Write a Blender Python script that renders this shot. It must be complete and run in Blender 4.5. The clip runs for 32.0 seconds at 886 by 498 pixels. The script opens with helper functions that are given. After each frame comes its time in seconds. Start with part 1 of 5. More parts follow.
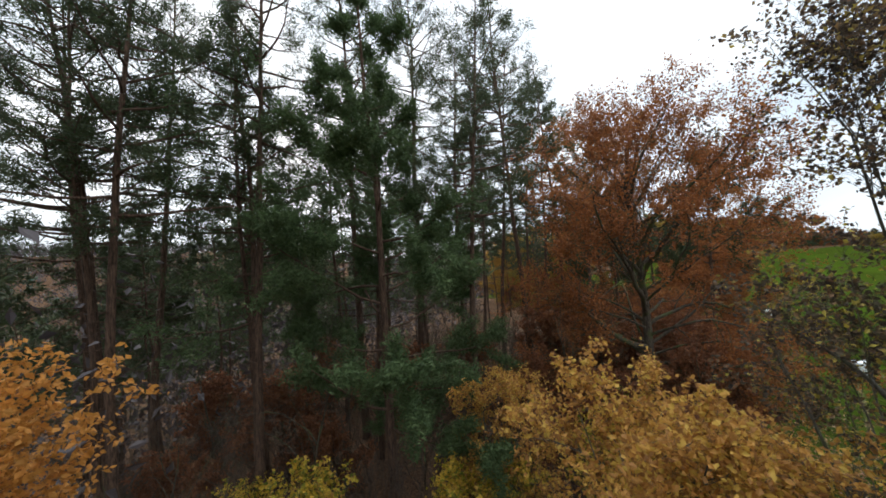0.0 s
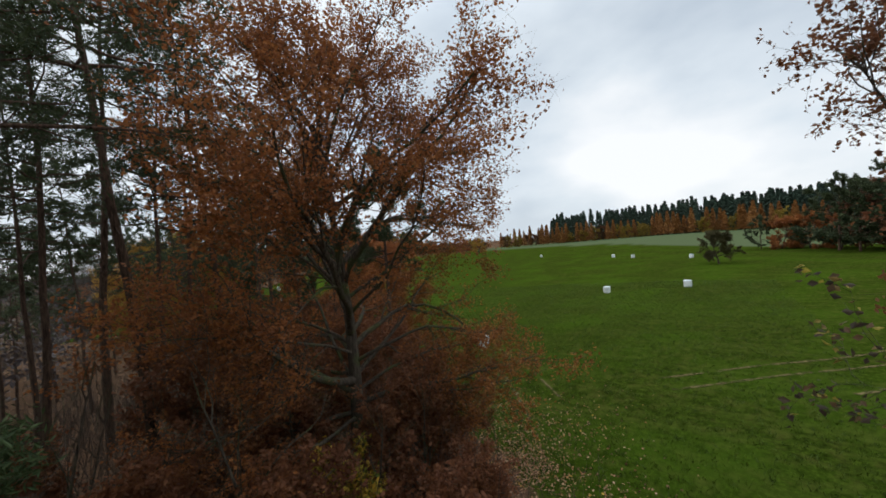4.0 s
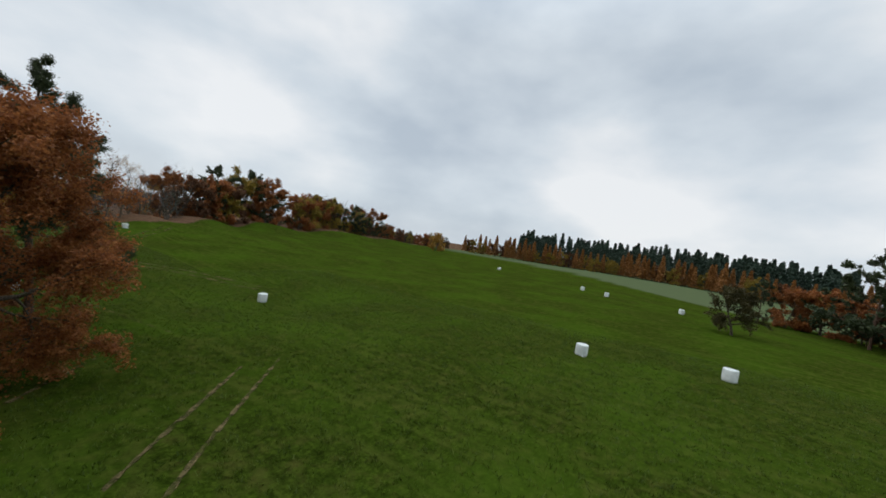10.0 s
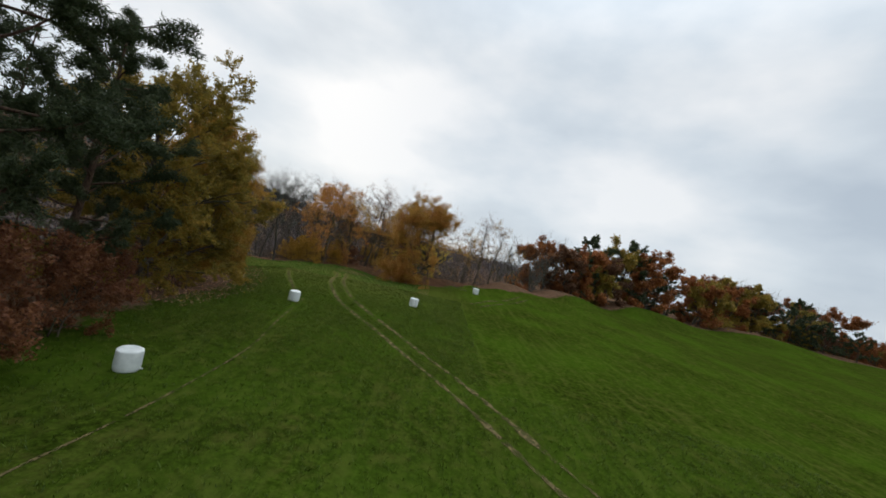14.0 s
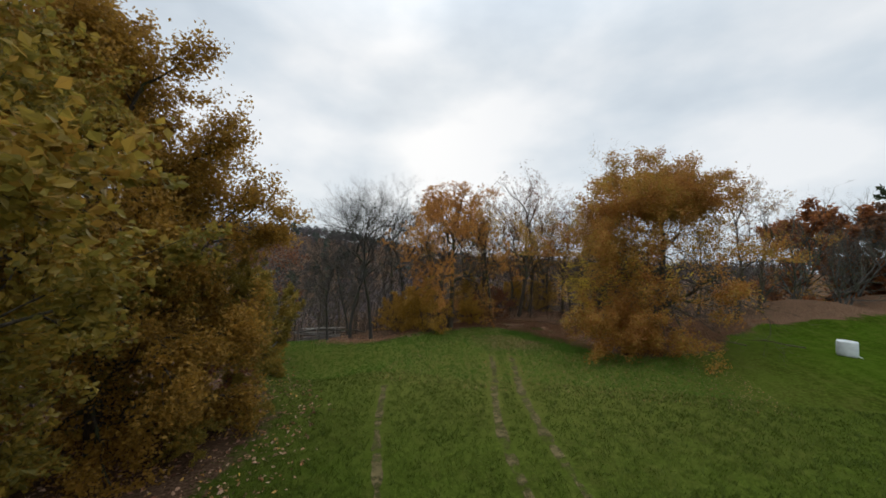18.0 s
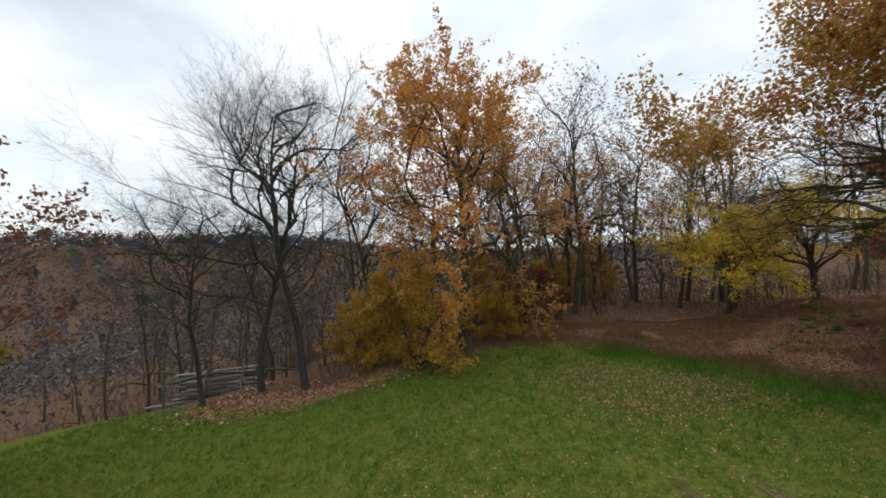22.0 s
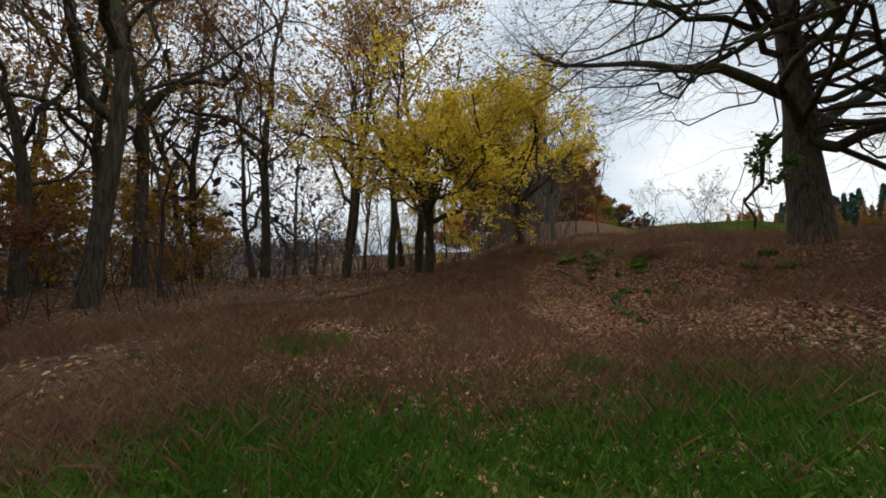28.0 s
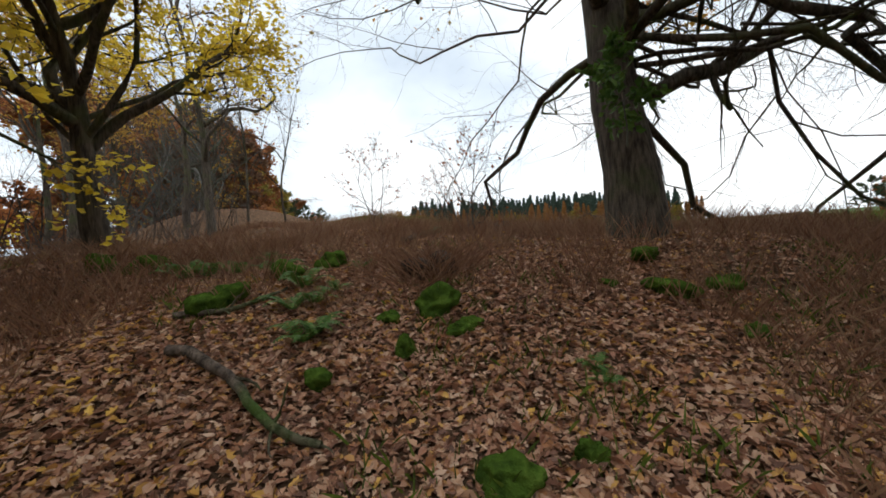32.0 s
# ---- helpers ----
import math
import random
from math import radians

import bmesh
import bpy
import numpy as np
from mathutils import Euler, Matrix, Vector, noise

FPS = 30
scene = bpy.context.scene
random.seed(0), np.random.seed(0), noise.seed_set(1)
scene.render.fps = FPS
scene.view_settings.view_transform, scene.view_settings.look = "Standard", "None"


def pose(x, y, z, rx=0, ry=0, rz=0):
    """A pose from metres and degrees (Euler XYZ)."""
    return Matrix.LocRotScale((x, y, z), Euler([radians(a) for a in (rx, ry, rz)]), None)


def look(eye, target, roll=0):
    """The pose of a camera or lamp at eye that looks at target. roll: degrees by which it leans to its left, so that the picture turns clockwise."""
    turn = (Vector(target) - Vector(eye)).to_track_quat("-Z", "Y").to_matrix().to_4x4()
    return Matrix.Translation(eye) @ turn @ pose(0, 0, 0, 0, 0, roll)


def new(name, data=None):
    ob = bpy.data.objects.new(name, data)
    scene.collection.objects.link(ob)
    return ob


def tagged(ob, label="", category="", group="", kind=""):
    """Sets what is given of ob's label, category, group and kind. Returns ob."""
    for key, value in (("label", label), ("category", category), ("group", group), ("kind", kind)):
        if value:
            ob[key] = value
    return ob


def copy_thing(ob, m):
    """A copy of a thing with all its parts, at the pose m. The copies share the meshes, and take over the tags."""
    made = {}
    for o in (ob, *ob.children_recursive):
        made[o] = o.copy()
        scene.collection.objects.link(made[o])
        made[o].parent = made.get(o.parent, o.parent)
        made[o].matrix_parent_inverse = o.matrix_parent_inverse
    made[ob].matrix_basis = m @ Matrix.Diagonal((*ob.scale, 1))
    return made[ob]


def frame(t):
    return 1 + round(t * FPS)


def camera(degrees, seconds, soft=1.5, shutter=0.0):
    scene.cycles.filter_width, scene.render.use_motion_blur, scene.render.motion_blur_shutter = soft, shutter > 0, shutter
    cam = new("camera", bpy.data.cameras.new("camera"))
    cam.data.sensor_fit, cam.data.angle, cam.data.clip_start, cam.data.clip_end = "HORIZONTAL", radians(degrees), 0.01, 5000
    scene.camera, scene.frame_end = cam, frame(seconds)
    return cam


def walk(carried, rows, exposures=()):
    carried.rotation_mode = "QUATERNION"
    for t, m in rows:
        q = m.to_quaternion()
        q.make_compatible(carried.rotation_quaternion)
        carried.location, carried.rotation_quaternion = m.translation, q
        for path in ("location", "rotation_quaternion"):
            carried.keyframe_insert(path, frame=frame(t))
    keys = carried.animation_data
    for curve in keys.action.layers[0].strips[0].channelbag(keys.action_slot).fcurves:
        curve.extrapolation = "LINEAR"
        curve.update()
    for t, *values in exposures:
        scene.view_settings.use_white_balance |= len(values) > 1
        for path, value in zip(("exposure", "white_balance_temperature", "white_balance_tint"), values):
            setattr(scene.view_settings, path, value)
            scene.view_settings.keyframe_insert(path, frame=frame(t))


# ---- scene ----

cam = camera(101.0, 32.0, soft=1.7)
PATH = [  # seconds, x, y, z, heading, pitch, roll
    (0.0, 1.51, 5.87, 13.52, -3.10, 0.96, -3.32),
    (0.5, 1.78, 6.77, 13.34, -8.19, 0.65, -3.04),
    (1.0, 1.93, 8.05, 13.33, -14.27, 0.27, -3.31),
    (1.5, 2.04, 9.44, 13.40, -20.31, 0.05, -3.02),
    (2.0, 2.29, 10.62, 13.40, -25.43, -0.32, -3.10),
    (2.5, 2.64, 11.68, 13.33, -30.96, -0.08, -2.90),
    (3.0, 3.17, 12.68, 13.25, -36.96, -0.41, -2.91),
    (3.5, 4.04, 13.60, 13.03, -43.59, -0.68, -3.51),
    (4.0, 5.13, 14.66, 12.61, -52.32, -0.72, -5.00),
    (4.5, 6.30, 16.02, 12.25, -60.34, -1.40, -3.48),
    (6.5, 13.01, 18.44, 11.40, -80.45, -1.24, -2.28),
    (7.0, 15.35, 18.83, 11.25, -81.89, -1.23, -1.12),
    (7.5, 18.17, 19.25, 11.11, -79.74, -1.20, 1.59),
    (8.0, 21.65, 19.90, 10.93, -75.99, -1.19, 3.77),
    (8.5, 25.58, 20.88, 10.72, -71.73, -1.16, 5.39),
    (9.0, 29.64, 22.16, 10.54, -67.12, -1.21, 6.63),
    (9.5, 33.83, 23.82, 10.41, -62.91, -1.16, 7.37),
    (10.0, 38.17, 25.95, 10.35, -57.29, -1.25, 8.76),
    (10.5, 42.33, 28.44, 10.25, -50.90, -1.26, 10.46),
    (11.0, 46.25, 31.46, 10.16, -44.01, -1.17, 11.70),
    (11.5, 50.00, 35.58, 10.19, -36.61, -1.17, 13.09),
    (12.0, 53.45, 40.57, 10.03, -29.71, -1.05, 13.60),
    (12.5, 56.53, 46.07, 9.56, -22.68, -0.67, 13.41),
    (13.0, 59.07, 52.09, 9.16, -14.89, -0.29, 13.91),
    (13.5, 60.80, 58.24, 8.97, -7.69, -0.02, 14.42),
    (14.0, 61.53, 64.34, 8.82, -0.97, 0.20, 14.02),
    (14.5, 61.29, 70.54, 8.59, 4.49, 0.67, 12.96),
    (16.5, 52.57, 92.69, 8.33, 11.05, 1.62, 4.87),
    (17.0, 51.21, 96.51, 8.29, 12.69, 1.67, 2.78),
    (17.5, 49.99, 100.19, 8.17, 14.67, 1.71, 1.79),
    (18.0, 48.85, 103.62, 7.99, 16.65, 1.73, 2.03),
    (18.5, 47.69, 106.81, 7.76, 17.33, 1.67, 1.45),
    (19.0, 46.43, 109.89, 7.51, 17.11, 1.40, 0.65),
    (19.5, 45.20, 113.00, 7.14, 16.97, 1.25, -0.19),
    (20.0, 44.12, 116.05, 6.62, 16.83, 1.46, -2.00),
    (20.5, 43.14, 118.91, 6.10, 16.82, 1.78, -2.01),
    (21.0, 42.23, 121.61, 5.72, 16.76, 1.72, -2.04),
    (21.5, 41.41, 124.13, 5.40, 16.21, 1.75, -2.00),
    (22.0, 40.76, 126.50, 5.08, 13.59, 1.78, -2.69),
    (22.5, 40.31, 128.68, 4.72, 8.11, 1.51, -4.37),
    (23.0, 40.09, 130.72, 4.28, 1.26, 1.24, -5.51),
    (23.5, 40.10, 132.77, 3.80, -5.48, 0.96, -5.42),
    (24.0, 40.37, 134.81, 3.34, -10.16, 0.63, -4.66),
    (24.5, 40.82, 136.76, 2.88, -14.49, 0.39, -4.33),
    (25.0, 41.37, 138.61, 2.44, -17.65, 0.24, -3.25),
    (25.5, 41.96, 140.33, 2.10, -20.63, 0.17, -2.43),
    (27.5, 43.87, 145.42, 1.02, -37.73, 0.88, -1.79),
    (28.0, 44.74, 146.47, 0.96, -42.40, 0.71, -1.94),
    (28.5, 45.57, 147.38, 0.92, -47.98, 0.56, -2.02),
    (29.0, 46.31, 148.09, 0.88, -54.96, 0.47, -1.95),
    (29.5, 47.06, 148.70, 0.88, -60.56, 0.50, -1.56),
    (30.0, 48.00, 149.33, 0.92, -65.75, -0.11, -1.68),
    (30.5, 49.13, 149.88, 0.95, -71.68, -0.65, -3.48),
    (31.0, 50.28, 150.27, 0.99, -79.10, -1.47, -4.58),
    (31.5, 51.46, 150.50, 1.05, -84.15, -2.16, -3.29),
    (32.0, 52.70, 150.61, 1.11, -90.23, -2.30, -3.09),
]


def aimed(x, y, z, heading, pitch, roll):
    """The camera's pose from its place, heading (to the left of +y), pitch and roll in degrees."""
    h, p = radians(heading), radians(pitch)
    way = Vector((-math.sin(h) * math.cos(p), math.cos(h) * math.cos(p), math.sin(p)))
    eye = Vector((x, y, z))
    return look(eye, eye + way, roll)


walk(cam, [(t, aimed(*row)) for t, *row in PATH],
     [(0, 0.7), (1.5, 0.65), (2.5, 0.4), (4.5, 0.0), (7, -0.4), (9, -0.15), (14, -0.1), (17, -0.1), (19, -0.1), (21, 0.1), (23, 0.3), (24, 0.25), (25.5, 0.12), (28, 0.15), (30, 0.28), (32, 0.5)])

# ---- world and light: a bright, lumpy overcast ----
SUN_HIGH, SUN_WAY = radians(24), radians(-20)
world = bpy.data.worlds.new("overcast")
scene.world = world
world.use_nodes = True
wn, wl = world.node_tree.nodes, world.node_tree.links
wn.clear()
w_out, w_bg = wn.new("ShaderNodeOutputWorld"), wn.new("ShaderNodeBackground")
w_sky = wn.new("ShaderNodeTexSky")
w_sky.sky_type, w_sky.sun_disc = "NISHITA", False
w_sky.sun_elevation, w_sky.sun_rotation = SUN_HIGH, SUN_WAY
w_gain = wn.new("ShaderNodeVectorMath")
w_gain.operation = "SCALE"
w_gain.inputs["Scale"].default_value = 0.10
wl.new(w_sky.outputs[0], w_gain.inputs[0])
w_co, w_map = wn.new("ShaderNodeTexCoord"), wn.new("ShaderNodeMapping")
w_map.inputs["Scale"].default_value = (1.0, 1.0, 2.0)
wl.new(w_co.outputs["Generated"], w_map.inputs[0])
w_n1 = wn.new("ShaderNodeTexNoise")
w_n1.inputs["Scale"].default_value, w_n1.inputs["Detail"].default_value, w_n1.inputs["Roughness"].default_value = 1.9, 6, 0.47
wl.new(w_map.outputs[0], w_n1.inputs["Vector"])
w_ramp = wn.new("ShaderNodeValToRGB")
w_ramp.color_ramp.elements[0].position, w_ramp.color_ramp.elements[0].color = 0.34, (0.53, 0.61, 0.70, 1)
w_ramp.color_ramp.elements[1].position, w_ramp.color_ramp.elements[1].color = 0.62, (0.95, 0.975, 1.0, 1)
mid = w_ramp.color_ramp.elements.new(0.48)
mid.color = (0.71, 0.785, 0.855, 1)
wl.new(w_n1.outputs[0], w_ramp.inputs[0])
w_mix = wn.new("ShaderNodeMixRGB")
w_mix.inputs[0].default_value = 0.93
wl.new(w_gain.outputs[0], w_mix.inputs[1])
wl.new(w_ramp.outputs[0], w_mix.inputs[2])
# an overcast sky is brightest overhead
w_sep, w_high = wn.new("ShaderNodeSeparateXYZ"), wn.new("ShaderNodeMapRange")
wl.new(w_co.outputs["Generated"], w_sep.inputs[0])
wl.new(w_sep.outputs[2], w_high.inputs[0])
w_high.interpolation_type = "SMOOTHSTEP"
w_high.inputs[1].default_value, w_high.inputs[2].default_value, w_high.inputs[3].default_value, w_high.inputs[4].default_value = 0.45, 1.0, 1.0, 2.4
w_tall = wn.new("ShaderNodeVectorMath")
w_tall.operation = "SCALE"
wl.new(w_mix.outputs[0], w_tall.inputs[0])
wl.new(w_high.outputs[0], w_tall.inputs["Scale"])
wl.new(w_tall.outputs[0], w_bg.inputs[0])
w_bg.inputs[1].default_value = 1.0
wl.new(w_bg.outputs[0], w_out.inputs[0])

sun = new("sun", bpy.data.lights.new("sun", "SUN"))
sun.data.energy, sun.data.angle, sun.data.color = 0.6, radians(25), (1.0, 0.96, 0.9)
sun.matrix_world = look((0, 0, 80), Vector((0, 0, 80)) - 10 * Vector((math.sin(SUN_WAY) * math.cos(SUN_HIGH), math.cos(SUN_WAY) * math.cos(SUN_HIGH), math.sin(SUN_HIGH))))


# ---- materials ----
def shader(name, rough=0.8, spec=0.2):
    m = bpy.data.materials.new(name)
    m.use_nodes = True
    b = m.node_tree.nodes["Principled BSDF"]
    b.inputs["Roughness"].default_value = rough
    b.inputs["Specular IOR Level"].default_value = spec
    return m, m.node_tree.nodes, m.node_tree.links, b


def noise_node(n, l, scale, detail=5, rough=0.55, coord="Object"):
    co = n.new("ShaderNodeTexCoord")
    t = n.new("ShaderNodeTexNoise")
    t.inputs["Scale"].default_value, t.inputs["Detail"].default_value, t.inputs["Roughness"].default_value = scale, detail, rough
    l.new(co.outputs[coord], t.inputs["Vector"])
    return t


def ramp_node(n, l, source, stops):
    r = n.new("ShaderNodeValToRGB")
    e = r.color_ramp.elements
    while len(e) < len(stops):
        e.new(0.5)
    for k, (p, c) in enumerate(stops):
        e[k].position, e[k].color = p, (*c, 1)
    l.new(source, r.inputs[0])
    return r


def bump_node(n, l, b, source, strength, distance):
    u = n.new("ShaderNodeBump")
    u.inputs["Strength"].default_value, u.inputs["Distance"].default_value = strength, distance
    l.new(source, u.inputs["Height"])
    l.new(u.outputs[0], b.inputs["Normal"])


def leaf_material(name, colours, spread=0.5, glow_through=0.5):
    """Thin leaves: each one its own tone out of a few colours, drifting over the crown."""
    m, n, l, b = shader(name, 0.55, 0.25)
    g = n.new("ShaderNodeNewGeometry")
    t = noise_node(n, l, 0.35, 3)
    mix = n.new("ShaderNodeMath")
    mix.operation = "MULTIPLY_ADD"
    l.new(g.outputs["Random Per Island"], mix.inputs[0])
    mix.inputs[1].default_value = spread
    shift = n.new("ShaderNodeMath")
    shift.operation = "MULTIPLY_ADD"
    l.new(t.outputs[0], shift.inputs[0])
    shift.inputs[1].default_value, shift.inputs[2].default_value = 1.7 * (1 - spread), -0.35 * (1 - spread)
    l.new(shift.outputs[0], mix.inputs[2])
    r = ramp_node(n, l, mix.outputs[0], [(k / max(1, len(colours) - 1), c) for k, c in enumerate(colours)])
    l.new(r.outputs[0], b.inputs["Base Color"])
    tr = n.new("ShaderNodeBsdfTranslucent")
    l.new(r.outputs[0], tr.inputs[0])
    mx = n.new("ShaderNodeMixShader")
    mx.inputs[0].default_value = glow_through
    l.new(b.outputs[0], mx.inputs[1])
    l.new(tr.outputs[0], mx.inputs[2])
    l.new(mx.outputs[0], n["Material Output"].inputs[0])
    return m


def bark_material(name, dark, light, moss=None):
    m, n, l, b = shader(name, 0.9, 0.15)
    t = noise_node(n, l, 5.0, 8, 0.65)
    mp = n.new("ShaderNodeMapping")
    mp.inputs["Scale"].default_value = (3.2, 3.2, 0.5)
    l.new(t.inputs["Vector"].links[0].from_socket, mp.inputs[0])
    l.new(mp.outputs[0], t.inputs["Vector"])
    r = ramp_node(n, l, t.outputs[0], [(0.36, dark), (0.64, light)])
    last = r.outputs[0]
    if moss:
        t2 = noise_node(n, l, 0.9, 4)
        r2 = ramp_node(n, l, t2.outputs[0], [(0.5, (0, 0, 0)), (0.66, (1, 1, 1))])
        mx = n.new("ShaderNodeMixRGB")
        l.new(r2.outputs[0], mx.inputs[0])
        l.new(last, mx.inputs[1])
        mx.inputs[2].default_value = (*moss, 1)
        last = mx.outputs[0]
    l.new(last, b.inputs["Base Color"])
    bump_node(n, l, b, t.outputs[0], 1.0, 0.06)
    return m


BARK_OAK = bark_material("oak_bark", (0.030, 0.024, 0.018), (0.125, 0.100, 0.075), (0.075, 0.088, 0.032))
BARK_PINE = bark_material("pine_bark", (0.03, 0.02, 0.015), (0.13, 0.08, 0.055))
BARK_GREY = bark_material("grey_bark", (0.04, 0.037, 0.032), (0.15, 0.14, 0.12), (0.07, 0.075, 0.035))
BARK_BARE = bark_material("ash_bark", (0.03, 0.028, 0.026), (0.10, 0.095, 0.085), (0.06, 0.065, 0.035))
LEAF_HORNBEAM = leaf_material("hornbeam_leaves", [(0.20, 0.115, 0.025), (0.40, 0.235, 0.04), (0.56, 0.34, 0.055), (0.60, 0.40, 0.08)])
LEAF_RUSSET = leaf_material("russet_leaves", [(0.10, 0.040, 0.018), (0.23, 0.083, 0.028), (0.36, 0.138, 0.042), (0.46, 0.21, 0.068)])
LEAF_OCHRE = leaf_material("ochre_leaves", [(0.16, 0.090, 0.019), (0.30, 0.170, 0.030), (0.41, 0.235, 0.040), (0.54, 0.28, 0.058)])
LEAF_OLIVE = leaf_material("olive_leaves", [(0.109, 0.101, 0.022), (0.217, 0.178, 0.034), (0.341, 0.232, 0.039), (0.449, 0.232, 0.046)])
LEAF_ORANGE = leaf_material("orange_leaves", [(0.22, 0.100, 0.026), (0.42, 0.20, 0.045), (0.60, 0.28, 0.065), (0.66, 0.38, 0.10)])
LEAF_YELLOW = leaf_material("yellow_leaves", [(0.42, 0.30, 0.035), (0.64, 0.46, 0.045), (0.78, 0.58, 0.06), (0.82, 0.67, 0.09)], 0.6, 0.6)
LEAF_MIXED = leaf_material("green_yellow_leaves", [(0.093, 0.132, 0.023), (0.232, 0.232, 0.031), (0.512, 0.372, 0.046), (0.651, 0.419, 0.062), (0.186, 0.078, 0.046)], 0.8)
LEAF_GOLD = leaf_material("golden_brown_leaves", [(0.16, 0.075, 0.030), (0.34, 0.17, 0.05), (0.50, 0.26, 0.065), (0.56, 0.37, 0.075), (0.30, 0.24, 0.05)], 0.7)
LEAF_WITHERED = leaf_material("withered_birch_leaves", [(0.035, 0.028, 0.024), (0.07, 0.05, 0.038), (0.10, 0.075, 0.05), (0.19, 0.11, 0.06), (0.50, 0.42, 0.06)], 0.85)
LEAF_GREAT = leaf_material("great_oak_leaves", [(0.21, 0.072, 0.026), (0.35, 0.145, 0.038), (0.42, 0.215, 0.046), (0.38, 0.260, 0.050), (0.26, 0.195, 0.042)], 0.4)
BARK_TWIG = bark_material("brown_twigs", (0.035, 0.026, 0.021), (0.11, 0.085, 0.07))
LEAF_RED = leaf_material("red_brown_leaves", [(0.10, 0.042, 0.024), (0.20, 0.080, 0.038), (0.31, 0.14, 0.056)])
LEAF_MAROON = leaf_material("dull_brown_leaves", [(0.07, 0.036, 0.022), (0.14, 0.068, 0.036), (0.22, 0.115, 0.055)])
NEEDLE = leaf_material("pine_needles", [(0.024, 0.034, 0.016), (0.045, 0.064, 0.026), (0.085, 0.10, 0.042)], 0.6, 0.3)
NEEDLE_FRESH = leaf_material("fresh_pine_needles", [(0.030, 0.050, 0.020), (0.060, 0.098, 0.034), (0.11, 0.15, 0.062)], 0.6, 0.35)
# far conifers only: dark green, paler and bluer to stand in for haze
NEEDLE_DARK = leaf_material("hazed_spruce_needles", [(0.022, 0.042, 0.032), (0.042, 0.072, 0.050), (0.066, 0.100, 0.068)], 0.6, 0.1)

LEAF_DARK = leaf_material("dark_olive_leaves", [(0.03, 0.028, 0.010), (0.06, 0.052, 0.016), (0.11, 0.085, 0.025)], 0.6, 0.2)
LEAF_LARCH = leaf_material("larch_needles", [(0.15, 0.065, 0.022), (0.28, 0.125, 0.036), (0.38, 0.185, 0.05)], 0.6, 0.2)
# bare crowns with the distance's purple grey haze mixed into their brown
WOOD_HAZE = leaf_material("hazed_wood_crowns", [(0.060, 0.050, 0.054), (0.078, 0.065, 0.068), (0.100, 0.080, 0.076)], 0.6, 0.1)

